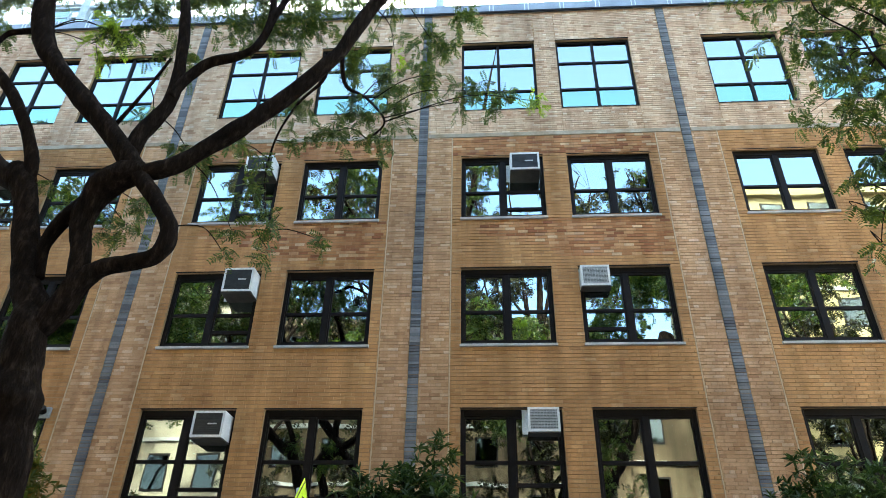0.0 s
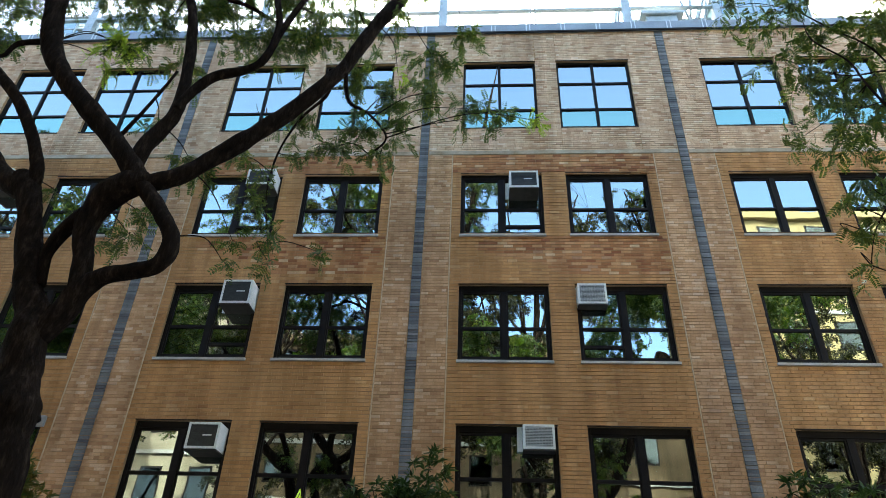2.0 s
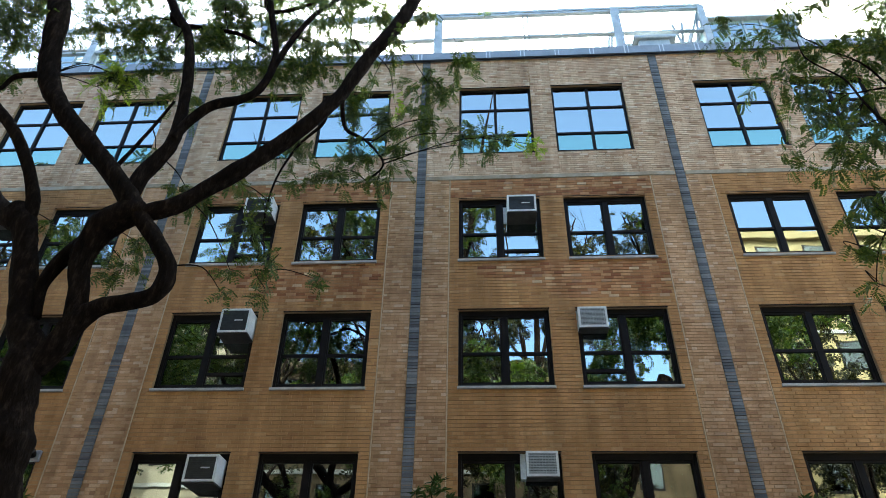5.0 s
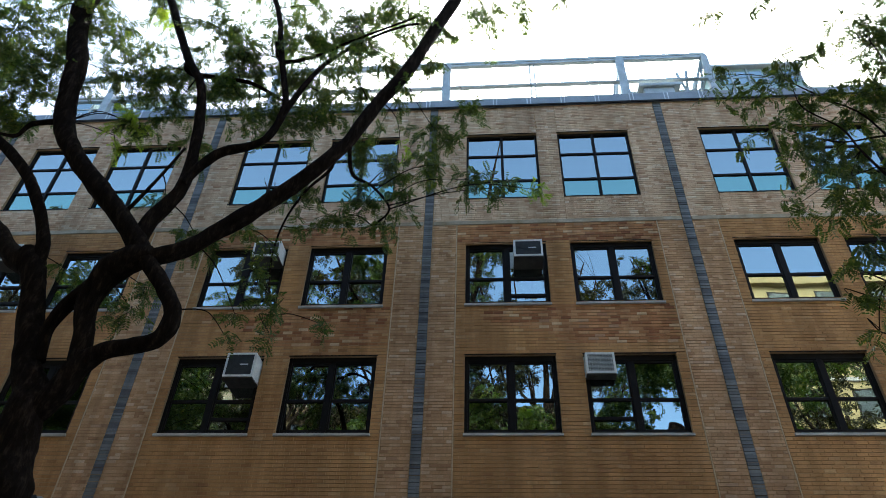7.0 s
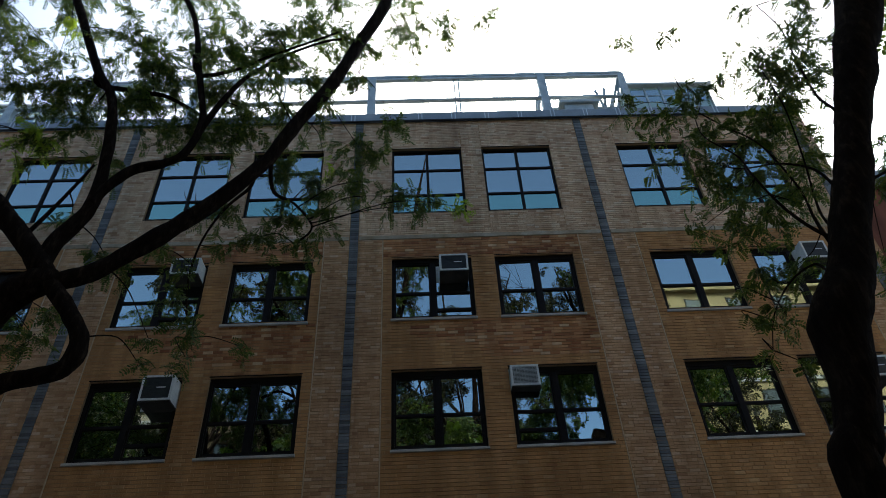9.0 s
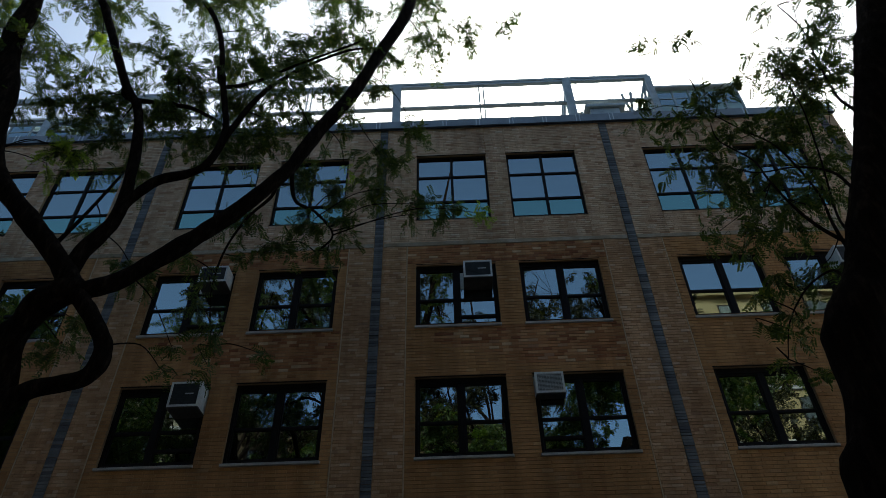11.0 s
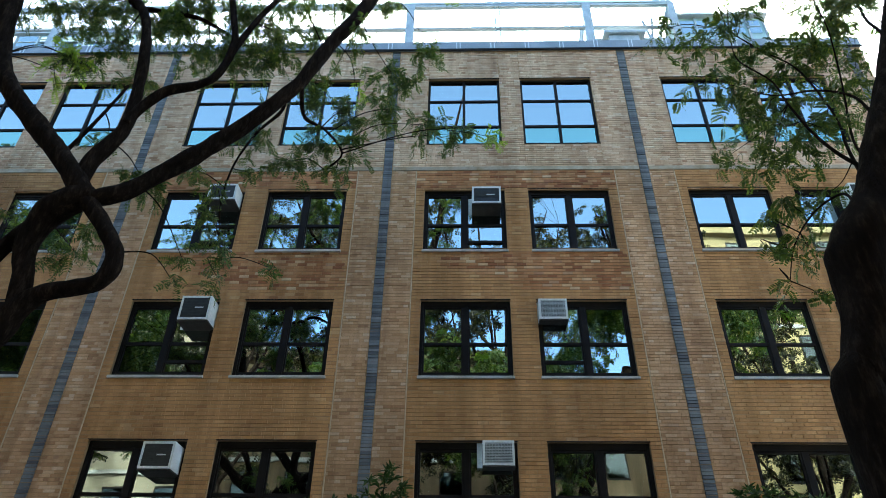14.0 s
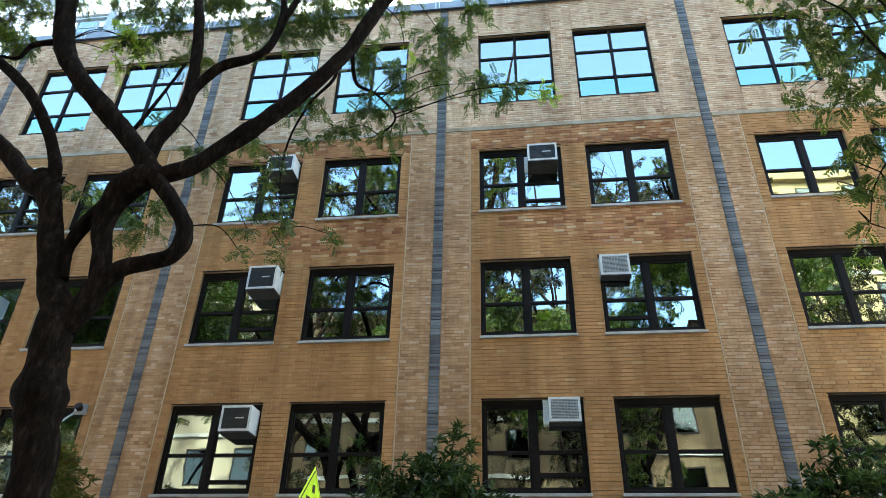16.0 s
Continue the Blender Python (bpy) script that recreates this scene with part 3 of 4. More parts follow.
# ---- right-hand neighbour ----
nb = new("neighbour_building")
part("wall", boxes((12.9, 26, 1.5, 14, 0, 15.2)), brick_far, nb)
part("cornice", boxes((12.75, 26, 1.2, 14.1, 15.203, 15.6), bevel=0.05), coping_mat, nb)
for i in range(3):
    for j in range(4):
        a, z = 14.2 + i * 2.6, 3.2 + j * 3.0
        w = part("window", boxes((a, a + 1.1, 1.47, 1.497, z, z + 1.7)), glass, nb)
        part("sill", boxes((a - 0.1, a + 1.2, 1.38, 1.497, z - 0.12, z - 0.003)), stone, w)
        part("frame", boxes((a, a + 1.1, 1.44, 1.467, z + 0.8, z + 0.88)), frame_mat, w)
tagged(nb, "lower dark red brick building next door", "building")


# ---- buildings across the street, seen in the window glass ----
def street_house(x0, x1, y1, height, mat, storeys, bays, label):
    root = new("street_house")
    part("wall", boxes((x0, x1, y1 - 10, y1, 0, height)), mat, root)
    part("cornice", boxes((x0 - 0.1, x1 + 0.1, y1 - 10, y1 + 0.35, height + 0.003, height + 0.5), bevel=0.04), mat, root)
    sh = height / storeys
    bw = (x1 - x0) / bays
    for j in range(storeys):
        part("string_course", boxes((x0, x1, y1 + 0.002, y1 + 0.12, j * sh + 0.05, j * sh + 0.25)), stone, root)
        for i in range(bays):
            a = x0 + (i + 0.27) * bw
            w = part("window", boxes((a, a + bw * 0.46, y1 + 0.002, y1 + 0.03, (j + 0.33) * sh, (j + 0.86) * sh)), frame_mat, root)
            part("pane", boxes((a + 0.08, a + bw * 0.46 - 0.08, y1 + 0.032, y1 + 0.04, (j + 0.36) * sh, (j + 0.83) * sh)), dim_glass, w)
    return tagged(root, label, "building", "houses across the street")


street_house(13.5, 27, -21, 25.4, render_yellow, 8, 5, "sunlit yellow rendered apartment building across the street")
street_house(-28, -12.5, -21, 21.5, render_cream, 6, 6, "sunlit cream rendered apartment building across the street")
street_house(-12, 4.5, -23, 18.0, tan_far, 6, 6, "tan brick row house across the street")
street_house(5, 13.2, -23, 13.5, tan_far, 4, 3, "low tan brick row house across the street")
street_house(-48, -28.5, -21, 16.0, brick_far, 5, 6, "red brick apartment building across the street")
street_house(27.5, 50, -21, 18.0, render_cream, 5, 7, "cream apartment building across the street")


# ---- trees ----
def limb_tube(V, F, rows, n=10, knobs=0.08, seed=0):
    """A bent, tapering limb through rows of (x, y, z, radius), with an uneven bark outline."""
    p = np.array(rows, float)
    m = len(p)
    t = np.linspace(0, m - 1, (m - 1) * 6 + 1)
    q = np.empty((len(t), 4))
    for j, s in enumerate(t):
        i = min(int(s), m - 2)
        u = s - i
        p0, p1, p2, p3 = p[max(i - 1, 0)], p[i], p[i + 1], p[min(i + 2, m - 1)]
        q[j] = 0.5 * (2 * p1 + (p2 - p0) * u + (2 * p0 - 5 * p1 + 4 * p2 - p3) * u * u + (3 * p1 - p0 - 3 * p2 + p3) * u ** 3)
    q[:, 3] = np.interp(t, range(m), p[:, 3])
    side = np.array((0.3, 1.0, 0.1))
    base = len(V)
    for j in range(len(q)):
        d = q[min(j + 1, len(q) - 1), :3] - q[max(j - 1, 0), :3]
        d /= np.linalg.norm(d) + 1e-9
        a = side - d * (side @ d)
        a /= np.linalg.norm(a)
        b = np.cross(d, a)
        for i in range(n):
            w = 2 * math.pi * i / n
            o = math.cos(w) * a + math.sin(w) * b
            k = 1 + knobs * 2 * noise.noise(Vector((*(q[j, :3] * 2.2 + o * 0.6 + seed),)))+ knobs * noise.noise(Vector((*(q[j, :3] * 7 + o * 1.3),)))
            V.append(q[j, :3] + o * q[j, 3] * k)
        if j:
            for i in range(n):
                i2 = (i + 1) % n
                F.append((base + (j - 1) * n + i, base + (j - 1) * n + i2, base + j * n + i2, base + j * n + i))
    F.append(tuple(base + i for i in range(n))[::-1])
    F.append(tuple(base + (len(q) - 1) * n + i for i in range(n)))
    return q


def frond_template(pairs, length, leaf, width):
    """A feathered leaf along +x: pairs of leaflets on a drooping stalk."""
    V, F = [], []
    for i in range(pairs):
        s = length * (0.15 + 0.85 * i / (pairs - 1))
        sag = -0.5 * s * s / length
        for sd in (-1, 1):
            a = np.array((s, 0, sag))
            l = leaf * (0.75 + 0.45 * math.sin(math.pi * (i + 1) / (pairs + 1)))
            d = np.array((0.38, sd * 0.88, -0.3 + 0.12 * (i % 3)))
            w = np.array((0.92, -sd * 0.38, 0.2 * sd)) * width
            k = len(V)
            V += [a, a + d * l * 0.3 + w * 0.8, a + d * l * 0.72 + w * 0.85, a + d * l, a + d * l * 0.72 - w * 0.85, a + d * l * 0.3 - w * 0.8]
            F += [(k, k + 1, k + 4, k + 5), (k + 1, k + 2, k + 3, k + 4)]
    return np.array(V), F


def spin(rs, yaw, pitch, roll):
    cy, sy, cp, sp, cr, sr = np.cos(yaw), np.sin(yaw), np.cos(pitch), np.sin(pitch), np.cos(roll), np.sin(roll)
    z = np.zeros_like(yaw)
    o = z + 1
    ry = np.stack([np.stack([cy, -sy, z], -1), np.stack([sy, cy, z], -1), np.stack([z, z, o], -1)], -2)
    rp = np.stack([np.stack([cp, z, -sp], -1), np.stack([z, o, z], -1), np.stack([sp, z, cp], -1)], -2)
    rr = np.stack([np.stack([o, z, z], -1), np.stack([z, cr, -sr], -1), np.stack([z, sr, cr], -1)], -2)
    return ry @ rp @ rr


def sprays(name, groups, limbs, per, template, mat, tree, seed, twig_mat, droop=0.5, step=0.028, twig=1.0):
    """Twigs that run from the nearest limb into each spray and fork there, with feathered leaves along them."""
    rs = np.random.default_rng(seed)
    TV, TF = template
    bones = np.concatenate([q[:, :3] for q in limbs])
    TWV, TWF = [], []
    P, YW, PT = [], [], []
    for cx, cy, cz, r in groups:
        c = np.array((cx, cy, cz))
        near = bones[np.argmin(((bones - c) ** 2).sum(1) + 0.6 * np.maximum(0, bones[:, 2] - c[2] - 1.0))]
        gap = np.linalg.norm(near - c)
        if gap < 3.2:
            mid = (near + c) / 2 + np.array((0, 0, 0.12 * gap)) + rs.normal(0, 0.05, 3)
            limb_tube(TWV, TWF, [(*near, 0.011 * twig), (*mid, 0.008 * twig), (*c, 0.005 * twig)], 5, 0.0)
        twigs = max(3, int(per * (r / 0.4) ** 1.25))
        for _ in range(twigs):
            d = rs.normal(0, 1, 3)
            d /= np.linalg.norm(d)
            d[2] = d[2] * 0.7 - droop * 0.5
            L = r * rs.uniform(0.7, 1.35)
            a = c + rs.normal(0, 0.22 * r, 3)
            b = a + d * L * 0.55 + np.array((0, 0, 0.05 * L))
            e = a + d * L + np.array((0, 0, -droop * 0.5 * L))
            limb_tube(TWV, TWF, [(*a, 0.004 * twig), (*b, 0.003 * twig), (*e, 0.002 * twig)], 3, 0.0)
            n = max(4, int(L / step))
            for i in range(n):
                u = (i + rs.uniform(0, 1)) / n
                p = (1 - u) ** 2 * a + 2 * u * (1 - u) * b + u * u * e
                P.append(p)
                yaw = math.atan2(d[1], d[0]) + rs.choice((-1, 1)) * rs.uniform(0.4, 1.5)
                YW.append(yaw)
                PT.append(rs.normal(-0.45, 0.45))
    P, YW, PT = np.array(P), np.array(YW), np.array(PT)
    R = spin(rs, YW, PT, rs.normal(0, 0.9, len(P)))
    S = rs.uniform(0.65, 1.25, len(P))
    V = (np.einsum("nij,kj->nki", R, TV) * S[:, None, None] + P[:, None]).reshape(-1, 3)
    F = (np.array(TF)[None] + len(TV) * np.arange(len(P))[:, None, None]).reshape(-1, 4)
    crown = soup(name, V, F, mat, tree)
    crown["kind"] = "stuff"
    tw = soup("twig", TWV, TWF, twig_mat, tree)
    tw["kind"] = "stuff"
    return len(P)


LOCUST = frond_template(6, 0.14, 0.043, 0.0098)

TRUNK = [(-3.99, -6.2, 2.82, 0.188), (-4.03, -6.2, 3.15, 0.194), (-4.11, -6.2, 3.47, 0.208), (-4.18, -6.2, 3.73, 0.27), (-4.22, -6.2, 3.9, 0.255),
    (-4.24, -6.2, 4.11, 0.204), (-4.28, -6.2, 4.36, 0.207), (-4.32, -6.2, 4.62, 0.206), (-4.4, -6.2, 4.89, 0.163), (-4.53, -6.2, 5.14, 0.107),
    (-4.63, -6.2, 5.39, 0.038)]
STEM_LEFT = [(-4.35, -6.2, 4.69, 0.156), (-4.52, -6.2, 5.03, 0.149), (-4.68, -6.2, 5.47, 0.143), (-4.84, -6.2, 5.93, 0.136),
    (-4.97, -6.2, 6.3, 0.139), (-5.11, -6.2, 6.56, 0.154), (-5.23, -6.2, 6.74, 0.12)]
STEM_RIGHT = [(-4.07, -6.2, 4.78, 0.104), (-3.97, -6.2, 5.08, 0.111), (-4.03, -6.2, 5.44, 0.114), (-4.13, -6.2, 5.82, 0.122),
    (-4.13, -6.2, 6.17, 0.154), (-4, -6.2, 6.44, 0.185), (-3.79, -6.2, 6.61, 0.181), (-3.59, -6.2, 6.65, 0.116)]
CROSS_LIMB = [(-4.41, -6.2, 5.17, 0.053), (-4.51, -6.18, 5.55, 0.066), (-4.49, -6.15, 5.87, 0.084), (-4.35, -6.12, 6.15, 0.098),
    (-4.15, -6.1, 6.4, 0.105)]
ELBOW = [(-4.21, -6.2, 4.55, 0.133), (-4.07, -6.2, 4.78, 0.15), (-3.94, -6.2, 5.08, 0.132), (-3.74, -6.2, 5.28, 0.101),
    (-3.42, -6.2, 5.35, 0.091), (-3.15, -6.2, 5.44, 0.096), (-3.07, -6.2, 5.64, 0.108), (-3.11, -6.2, 5.87, 0.099), (-3.32, -6.2, 6.17, 0.095),
    (-3.55, -6.2, 6.46, 0.103), (-3.72, -6.2, 6.66, 0.117)]
LIMB_A = [(-5.06, -6.2, 6.51, 0.093), (-5.05, -6.22, 6.77, 0.083), (-5.19, -6.24, 7.1, 0.077), (-5.38, -6.27, 7.47, 0.078),
    (-5.63, -6.29, 7.85, 0.08), (-5.92, -6.31, 8.21, 0.078), (-6.3, -6.33, 8.57, 0.078), (-6.72, -6.36, 8.94, 0.079), (-7.27, -6.38, 9.56, 0.078),
    (-7.87, -6.4, 10.48, 0.076)]
LIMB_B = [(-5.12, -6.2, 6.52, 0.1507), (-5.36, -6.18, 6.64, 0.1342), (-5.62, -6.15, 6.87, 0.1254), (-5.96, -6.12, 7.21, 0.1155),
    (-6.35, -6.1, 7.54, 0.1045), (-6.94, -6.08, 8.01, 0.0946), (-7.74, -6.05, 8.59, 0.0715)]
LIMB_C = [(-3.69, -6.2, 6.63, 0.1375), (-3.94, -6.21, 6.96, 0.1342), (-4.31, -6.22, 7.4, 0.132), (-4.72, -6.24, 7.84, 0.1353),
    (-5.2, -6.25, 8.36, 0.1342), (-5.58, -6.28, 8.9, 0.1408), (-5.82, -6.29, 9.54, 0.1518), (-6.04, -6.3, 10.52, 0.1562), (-6.51, -6.32, 11.95, 0.1639),
    (-6.64, -6.33, 13.19, 0.1694), (-6.88, -6.38, 14.94, 0.1023), (-7.6, -6.4, 18.41, 0.0088)]
LIMB_D = [(-3.87, -6.2, 6.69, 0.1088), (-3.84, -6.15, 7.24, 0.104), (-3.7, -6.1, 7.64, 0.0976), (-3.63, -6.05, 8.07, 0.0912), (-3.76, -6, 9.19, 0.076),
    (-4.03, -5.97, 10.34, 0.072), (-4.47, -5.94, 11.13, 0.072), (-5.1, -5.91, 12.51, 0.0736), (-5.62, -5.88, 13.67, 0.0832),
    (-5.95, -5.85, 14.34, 0.0768), (-7.06, -5.67, 17.05, 0.0488), (-8.32, -5.6, 20.2, 0.0064)]
LIMB_E = [(-3.61, -6.1, 7.95, 0.0678), (-3.54, -6.05, 8.31, 0.0722), (-3.3, -6, 8.7, 0.0695), (-2.91, -5.94, 8.89, 0.0625),
    (-2.69, -5.89, 9.18, 0.0607), (-2.6, -5.83, 9.89, 0.059), (-2.79, -5.77, 10.75, 0.0537), (-3.03, -5.71, 11.72, 0.0502),
    (-3.35, -5.66, 13.06, 0.0484), (-3.84, -5.6, 14.18, 0.0466), (-4.35, -5.34, 14.94, 0.0458), (-5.33, -5.2, 17.06, 0.007)]
LIMB_F = [(-3.68, -6.2, 6.59, 0.1078), (-3.42, -6.13, 6.73, 0.1111), (-3.21, -6.06, 6.9, 0.11), (-2.94, -5.99, 7.21, 0.1122),
    (-2.65, -5.92, 7.56, 0.1155), (-2.36, -5.85, 7.93, 0.1144), (-1.8, -5.75, 8.71, 0.1034), (-1.49, -5.64, 9.37, 0.1056), (-1.22, -5.53, 10.24, 0.1122),
    (-0.84, -5.42, 11.14, 0.1122), (-0.49, -5.32, 12.27, 0.1144), (-0.16, -5.21, 13.41, 0.1155), (0.15, -5.1, 14.62, 0.1199),
    (0.48, -4.94, 17.65, 0.077), (1.11, -4.8, 21.24, 0.0088)]
LIMB_G = [(-4.25, -6.1, 7.51, 0.03), (-4.01, -6.1, 8.09, 0.024), (-3.79, -6.1, 8.71, 0.018)]
BOUGH_A = [(-1.5, -5.62, 9.35, 0.04), (-1.6, -5.3, 9.4, 0.036), (-1.56, -5.05, 9.13, 0.032), (-1.26, -4.9, 9.01, 0.023),
    (-0.98, -4.75, 8.65, 0.0168), (-1.25, -4.6, 8.44, 0.0142)]
BOUGH_B = [(-2.61, -5.85, 9.64, 0.059), (-2.41, -5.74, 10.55, 0.044), (-2.21, -5.63, 11.24, 0.039), (-2.02, -5.52, 11.69, 0.037),
    (-1.61, -5.42, 12.26, 0.028), (-0.94, -5.31, 12.84, 0.025), (-0.38, -5.2, 13.06, 0.0184)]
BOUGH_C = [(-3.17, -5.63, 12.01, 0.045), (-3.15, -5.3, 11.87, 0.04), (-2.59, -5.17, 12.19, 0.031), (-2.04, -5.05, 12.79, 0.025),
    (-1.23, -4.92, 13.5, 0.022), (-0.8, -4.8, 13.97, 0.019)]
BOUGH_D = [(-5.75, -6.2, 9.28, 0.06), (-6.2, -6.27, 9.16, 0.041), (-6.28, -6.33, 8.84, 0.032), (-6.5, -6.4, 8.83, 0.024)]
BOUGH_E = [(-4.53, -5.87, 11.1, 0.045), (-4.57, -5.6, 11.21, 0.048), (-4.01, -5.43, 11.24, 0.039), (-3.56, -5.27, 11.27, 0.035),
    (-2.81, -5.1, 10.81, 0.029)]
BOUGH_F = [(-1.7, -5.7, 8.92, 0.03), (-1.86, -5.3, 9.0, 0.026), (-2.3, -5, 8.83, 0.02), (-2.62, -4.8, 8.31, 0.0168),
    (-2.74, -4.6, 7.69, 0.0136), (-2.64, -4.4, 6.9, 0.0078)]
TRUNK_R = [(2.87, -9.18, 2.89, 0.122), (2.94, -9.18, 3.07, 0.122), (3.02, -9.18, 3.29, 0.121), (3.08, -9.18, 3.53, 0.135),
    (3.13, -9.18, 3.76, 0.162), (3.18, -9.18, 3.87, 0.165), (3.27, -9.18, 4.02, 0.154), (3.38, -9.18, 4.19, 0.136), (3.58, -9.18, 4.59, 0.129),
    (3.8, -9.18, 5.07, 0.126), (3.99, -9.18, 5.5, 0.121), (4.22, -9.18, 5.97, 0.151), (4.47, -9.18, 6.51, 0.17), (4.82, -9.18, 7.22, 0.189),
    (5.39, -9.18, 8.39, 0.218), (6.81, -9.18, 11.3, 0.263)]
LIMB_R1 = [(3.39, -9.18, 4.24, 0.0142), (3.46, -9.05, 4.54, 0.0133), (3.55, -8.92, 4.86, 0.0112), (3.66, -8.79, 5.32, 0.0088),
    (3.63, -8.66, 5.96, 0.0072), (3.5, -8.53, 6.35, 0.0064), (3.34, -8.4, 6.79, 0.0054)]
LIMB_R2 = [(3.64, -9.18, 4.78, 0.0134), (3.74, -9.02, 5.12, 0.0124), (3.78, -8.87, 5.43, 0.0099), (3.66, -8.71, 5.66, 0.0081),
    (3.41, -8.56, 5.77, 0.006), (3.2, -8.4, 6.08, 0.005)]
LIMB_R3 = [(3.99, -9.18, 5.54, 0.0139), (4.1, -9.04, 5.94, 0.0125), (4.16, -8.91, 6.3, 0.0109), (4.32, -8.77, 6.98, 0.0093),
    (4.5, -8.64, 7.76, 0.0073), (4.54, -8.5, 8.43, 0.0063)]
LIMB_R4 = [(3.33, -9.18, 4.12, 0.0113), (3.34, -9.06, 4.28, 0.0101), (3.35, -8.95, 4.42, 0.0086), (3.22, -8.83, 4.37, 0.0067),
    (3.08, -8.72, 4.18, 0.0048), (3.04, -8.6, 3.97, 0.0028)]
LIMB_R5 = [(3.68, -9.18, 4.89, 0.0136), (3.95, -9.13, 5.04, 0.0121), (4.19, -9.09, 5.19, 0.0104), (4.66, -9.04, 5.55, 0.0088),
    (5.16, -9, 5.93, 0.0058)]
SPRAYS_LEFT = [(-7.68, -6, 12.22, 0.817), (-6.37, -5.9, 12.06, 0.712), (-7.04, -6, 10.52, 0.65), (-6.85, -6, 9.64, 0.395),
    (-5.38, -5.7, 11.07, 0.577), (-4.84, -5.6, 11.43, 0.596), (-4.4, -5.4, 12.77, 0.75), (-3.98, -5.4, 11.01, 0.584), (-4.69, -5.6, 10.27, 0.463),
    (-3.72, -5.2, 11.99, 0.726), (-6.87, -6, 11.29, 0.58), (-4.14, -5.5, 9.52, 0.311), (-8.19, -6, 14.5, 0.916), (-6.02, -5.6, 14.78, 0.941),
    (-4.89, -6, 6.67, 0.25), (-3.92, -5.8, 6.18, 0.279), (-3.92, -5.7, 6.56, 0.249), (-3.52, -5.5, 7.52, 0.349), (-4.15, -5.6, 8.22, 0.2),
    (-8.02, -6, 11.54, 0.592), (-8.16, -6, 10.59, 0.754), (-9.25, -6, 12.72, 0.956)]
SPRAYS_TOP = [(-3.11, -5, 13.18, 0.778), (-2.55, -5, 11.61, 0.613), (-2.16, -4.8, 13.45, 0.796), (-1.42, -4.7, 12.66, 0.492),
    (-1.33, -4.6, 14.33, 0.716), (-0.48, -4.4, 13.91, 0.533), (-0.44, -4.4, 12.92, 0.341), (0.6, -4.2, 15.05, 0.563), (1.48, -4.1, 15.15, 0.371),
    (-3.12, -5.2, 10.44, 0.572), (-2.41, -5, 10.65, 0.491), (-1.73, -4.8, 11.5, 0.461), (-3.91, -5.1, 15.75, 0.998), (-1.48, -4.6, 16.47, 1.044),
    (0.36, -4.3, 16.7, 0.797), (5.31, -4.1, 14.62, 0.219), (2.39, -4.1, 15.53, 0.321)]
SPRAYS_LOW = [(-1.58, -4.8, 10.11, 0.429), (-1.07, -4.6, 9.67, 0.419), (-1.36, -4.7, 8.93, 0.398), (-0.76, -4.6, 9.07, 0.368),
    (-0.36, -4.4, 10.87, 0.459), (0.24, -4.3, 11.66, 0.419), (-0.34, -4.4, 9.98, 0.408), (0.25, -4.3, 9.7, 0.398), (0.83, -4.1, 9.69, 0.337),
    (-1.73, -4.9, 8.34, 0.348), (-2.26, -5, 8.09, 0.16), (-2.56, -5.2, 7.56, 0.16), (-3.01, -5.3, 7.89, 0.329), (-2.33, -5, 8.94, 0.349),
    (-2.62, -5.2, 7.12, 0.268), (-2.24, -5.1, 6.71, 0.268), (-2.29, -5.2, 6.13, 0.178), (-2.78, -5.4, 5.98, 0.139), (-1.7, -4.9, 6.44, 0.178),
    (-1.06, -4.7, 8.33, 0.238), (-2.76, -5.3, 6.35, 0.119)]
SPRAYS_R1 = [(2.68, -8.5, 6.68, 0.185), (2.97, -8.5, 6.51, 0.214), (3.22, -8.5, 6.67, 0.253), (3.43, -8.5, 6.42, 0.282), (3.04, -8.5, 5.97, 0.243),
    (3.3, -8.5, 5.83, 0.282), (3.64, -8.5, 6.11, 0.291), (3.99, -8.5, 6.48, 0.262), (3.42, -8.5, 5.62, 0.272), (2.97, -8.5, 5.19, 0.175),
    (3.29, -8.5, 5.18, 0.213), (3.7, -8.5, 5.41, 0.271), (3.94, -8.5, 5.81, 0.242), (4.26, -8.5, 6.82, 0.272), (4.24, -8.5, 6.16, 0.271),
    (4.72, -8.5, 7.27, 0.233)]
SPRAYS_R2 = [(4.09, -8.7, 7, 0.272), (4.58, -8.7, 7.56, 0.302), (4.12, -8.7, 7.98, 0.176), (3.21, -8.7, 7.58, 0.078), (3.14, -8.7, 4.57, 0.164),
    (2.89, -8.7, 4.19, 0.116), (3.18, -8.7, 4.23, 0.173), (2.99, -8.7, 3.92, 0.125), (3.43, -8.7, 4.62, 0.193), (3.12, -8.7, 3.83, 0.096),
    (2.92, -8.7, 4.42, 0.116), (4.4, -8.7, 5.39, 0.241), (4.11, -8.7, 4.7, 0.202), (4.77, -8.7, 5.93, 0.29), (5.32, -8.7, 6.46, 0.425),
    (4.71, -8.7, 5.26, 0.318), (5.08, -8.7, 8.54, 0.449), (6.15, -8.7, 8.9, 0.535)]
# clumps painted as if the sun caught them
SPRAYS_LIT = [(-5.12, -5.8, 9.72, 0.332), (-5.23, -5.8, 9.39, 0.222), (1.42, -4.2, 9.5, 0.24), (-5.49, -5.6, 12.96, 0.254),
    (-0.91, -4.7, 10.14, 0.16)]
LIMB_R6 = [(3.56, -9.16, 4.4, 0.0156), (3.45, -9.05, 4.6, 0.013), (3.32, -9, 4.87, 0.0104), (3.24, -8.95, 5.26, 0.0084), (3.22, -8.9, 5.56, 0.0072),
    (3.06, -8.85, 5.85, 0.0052), (3.08, -8.8, 6.13, 0.0039)]
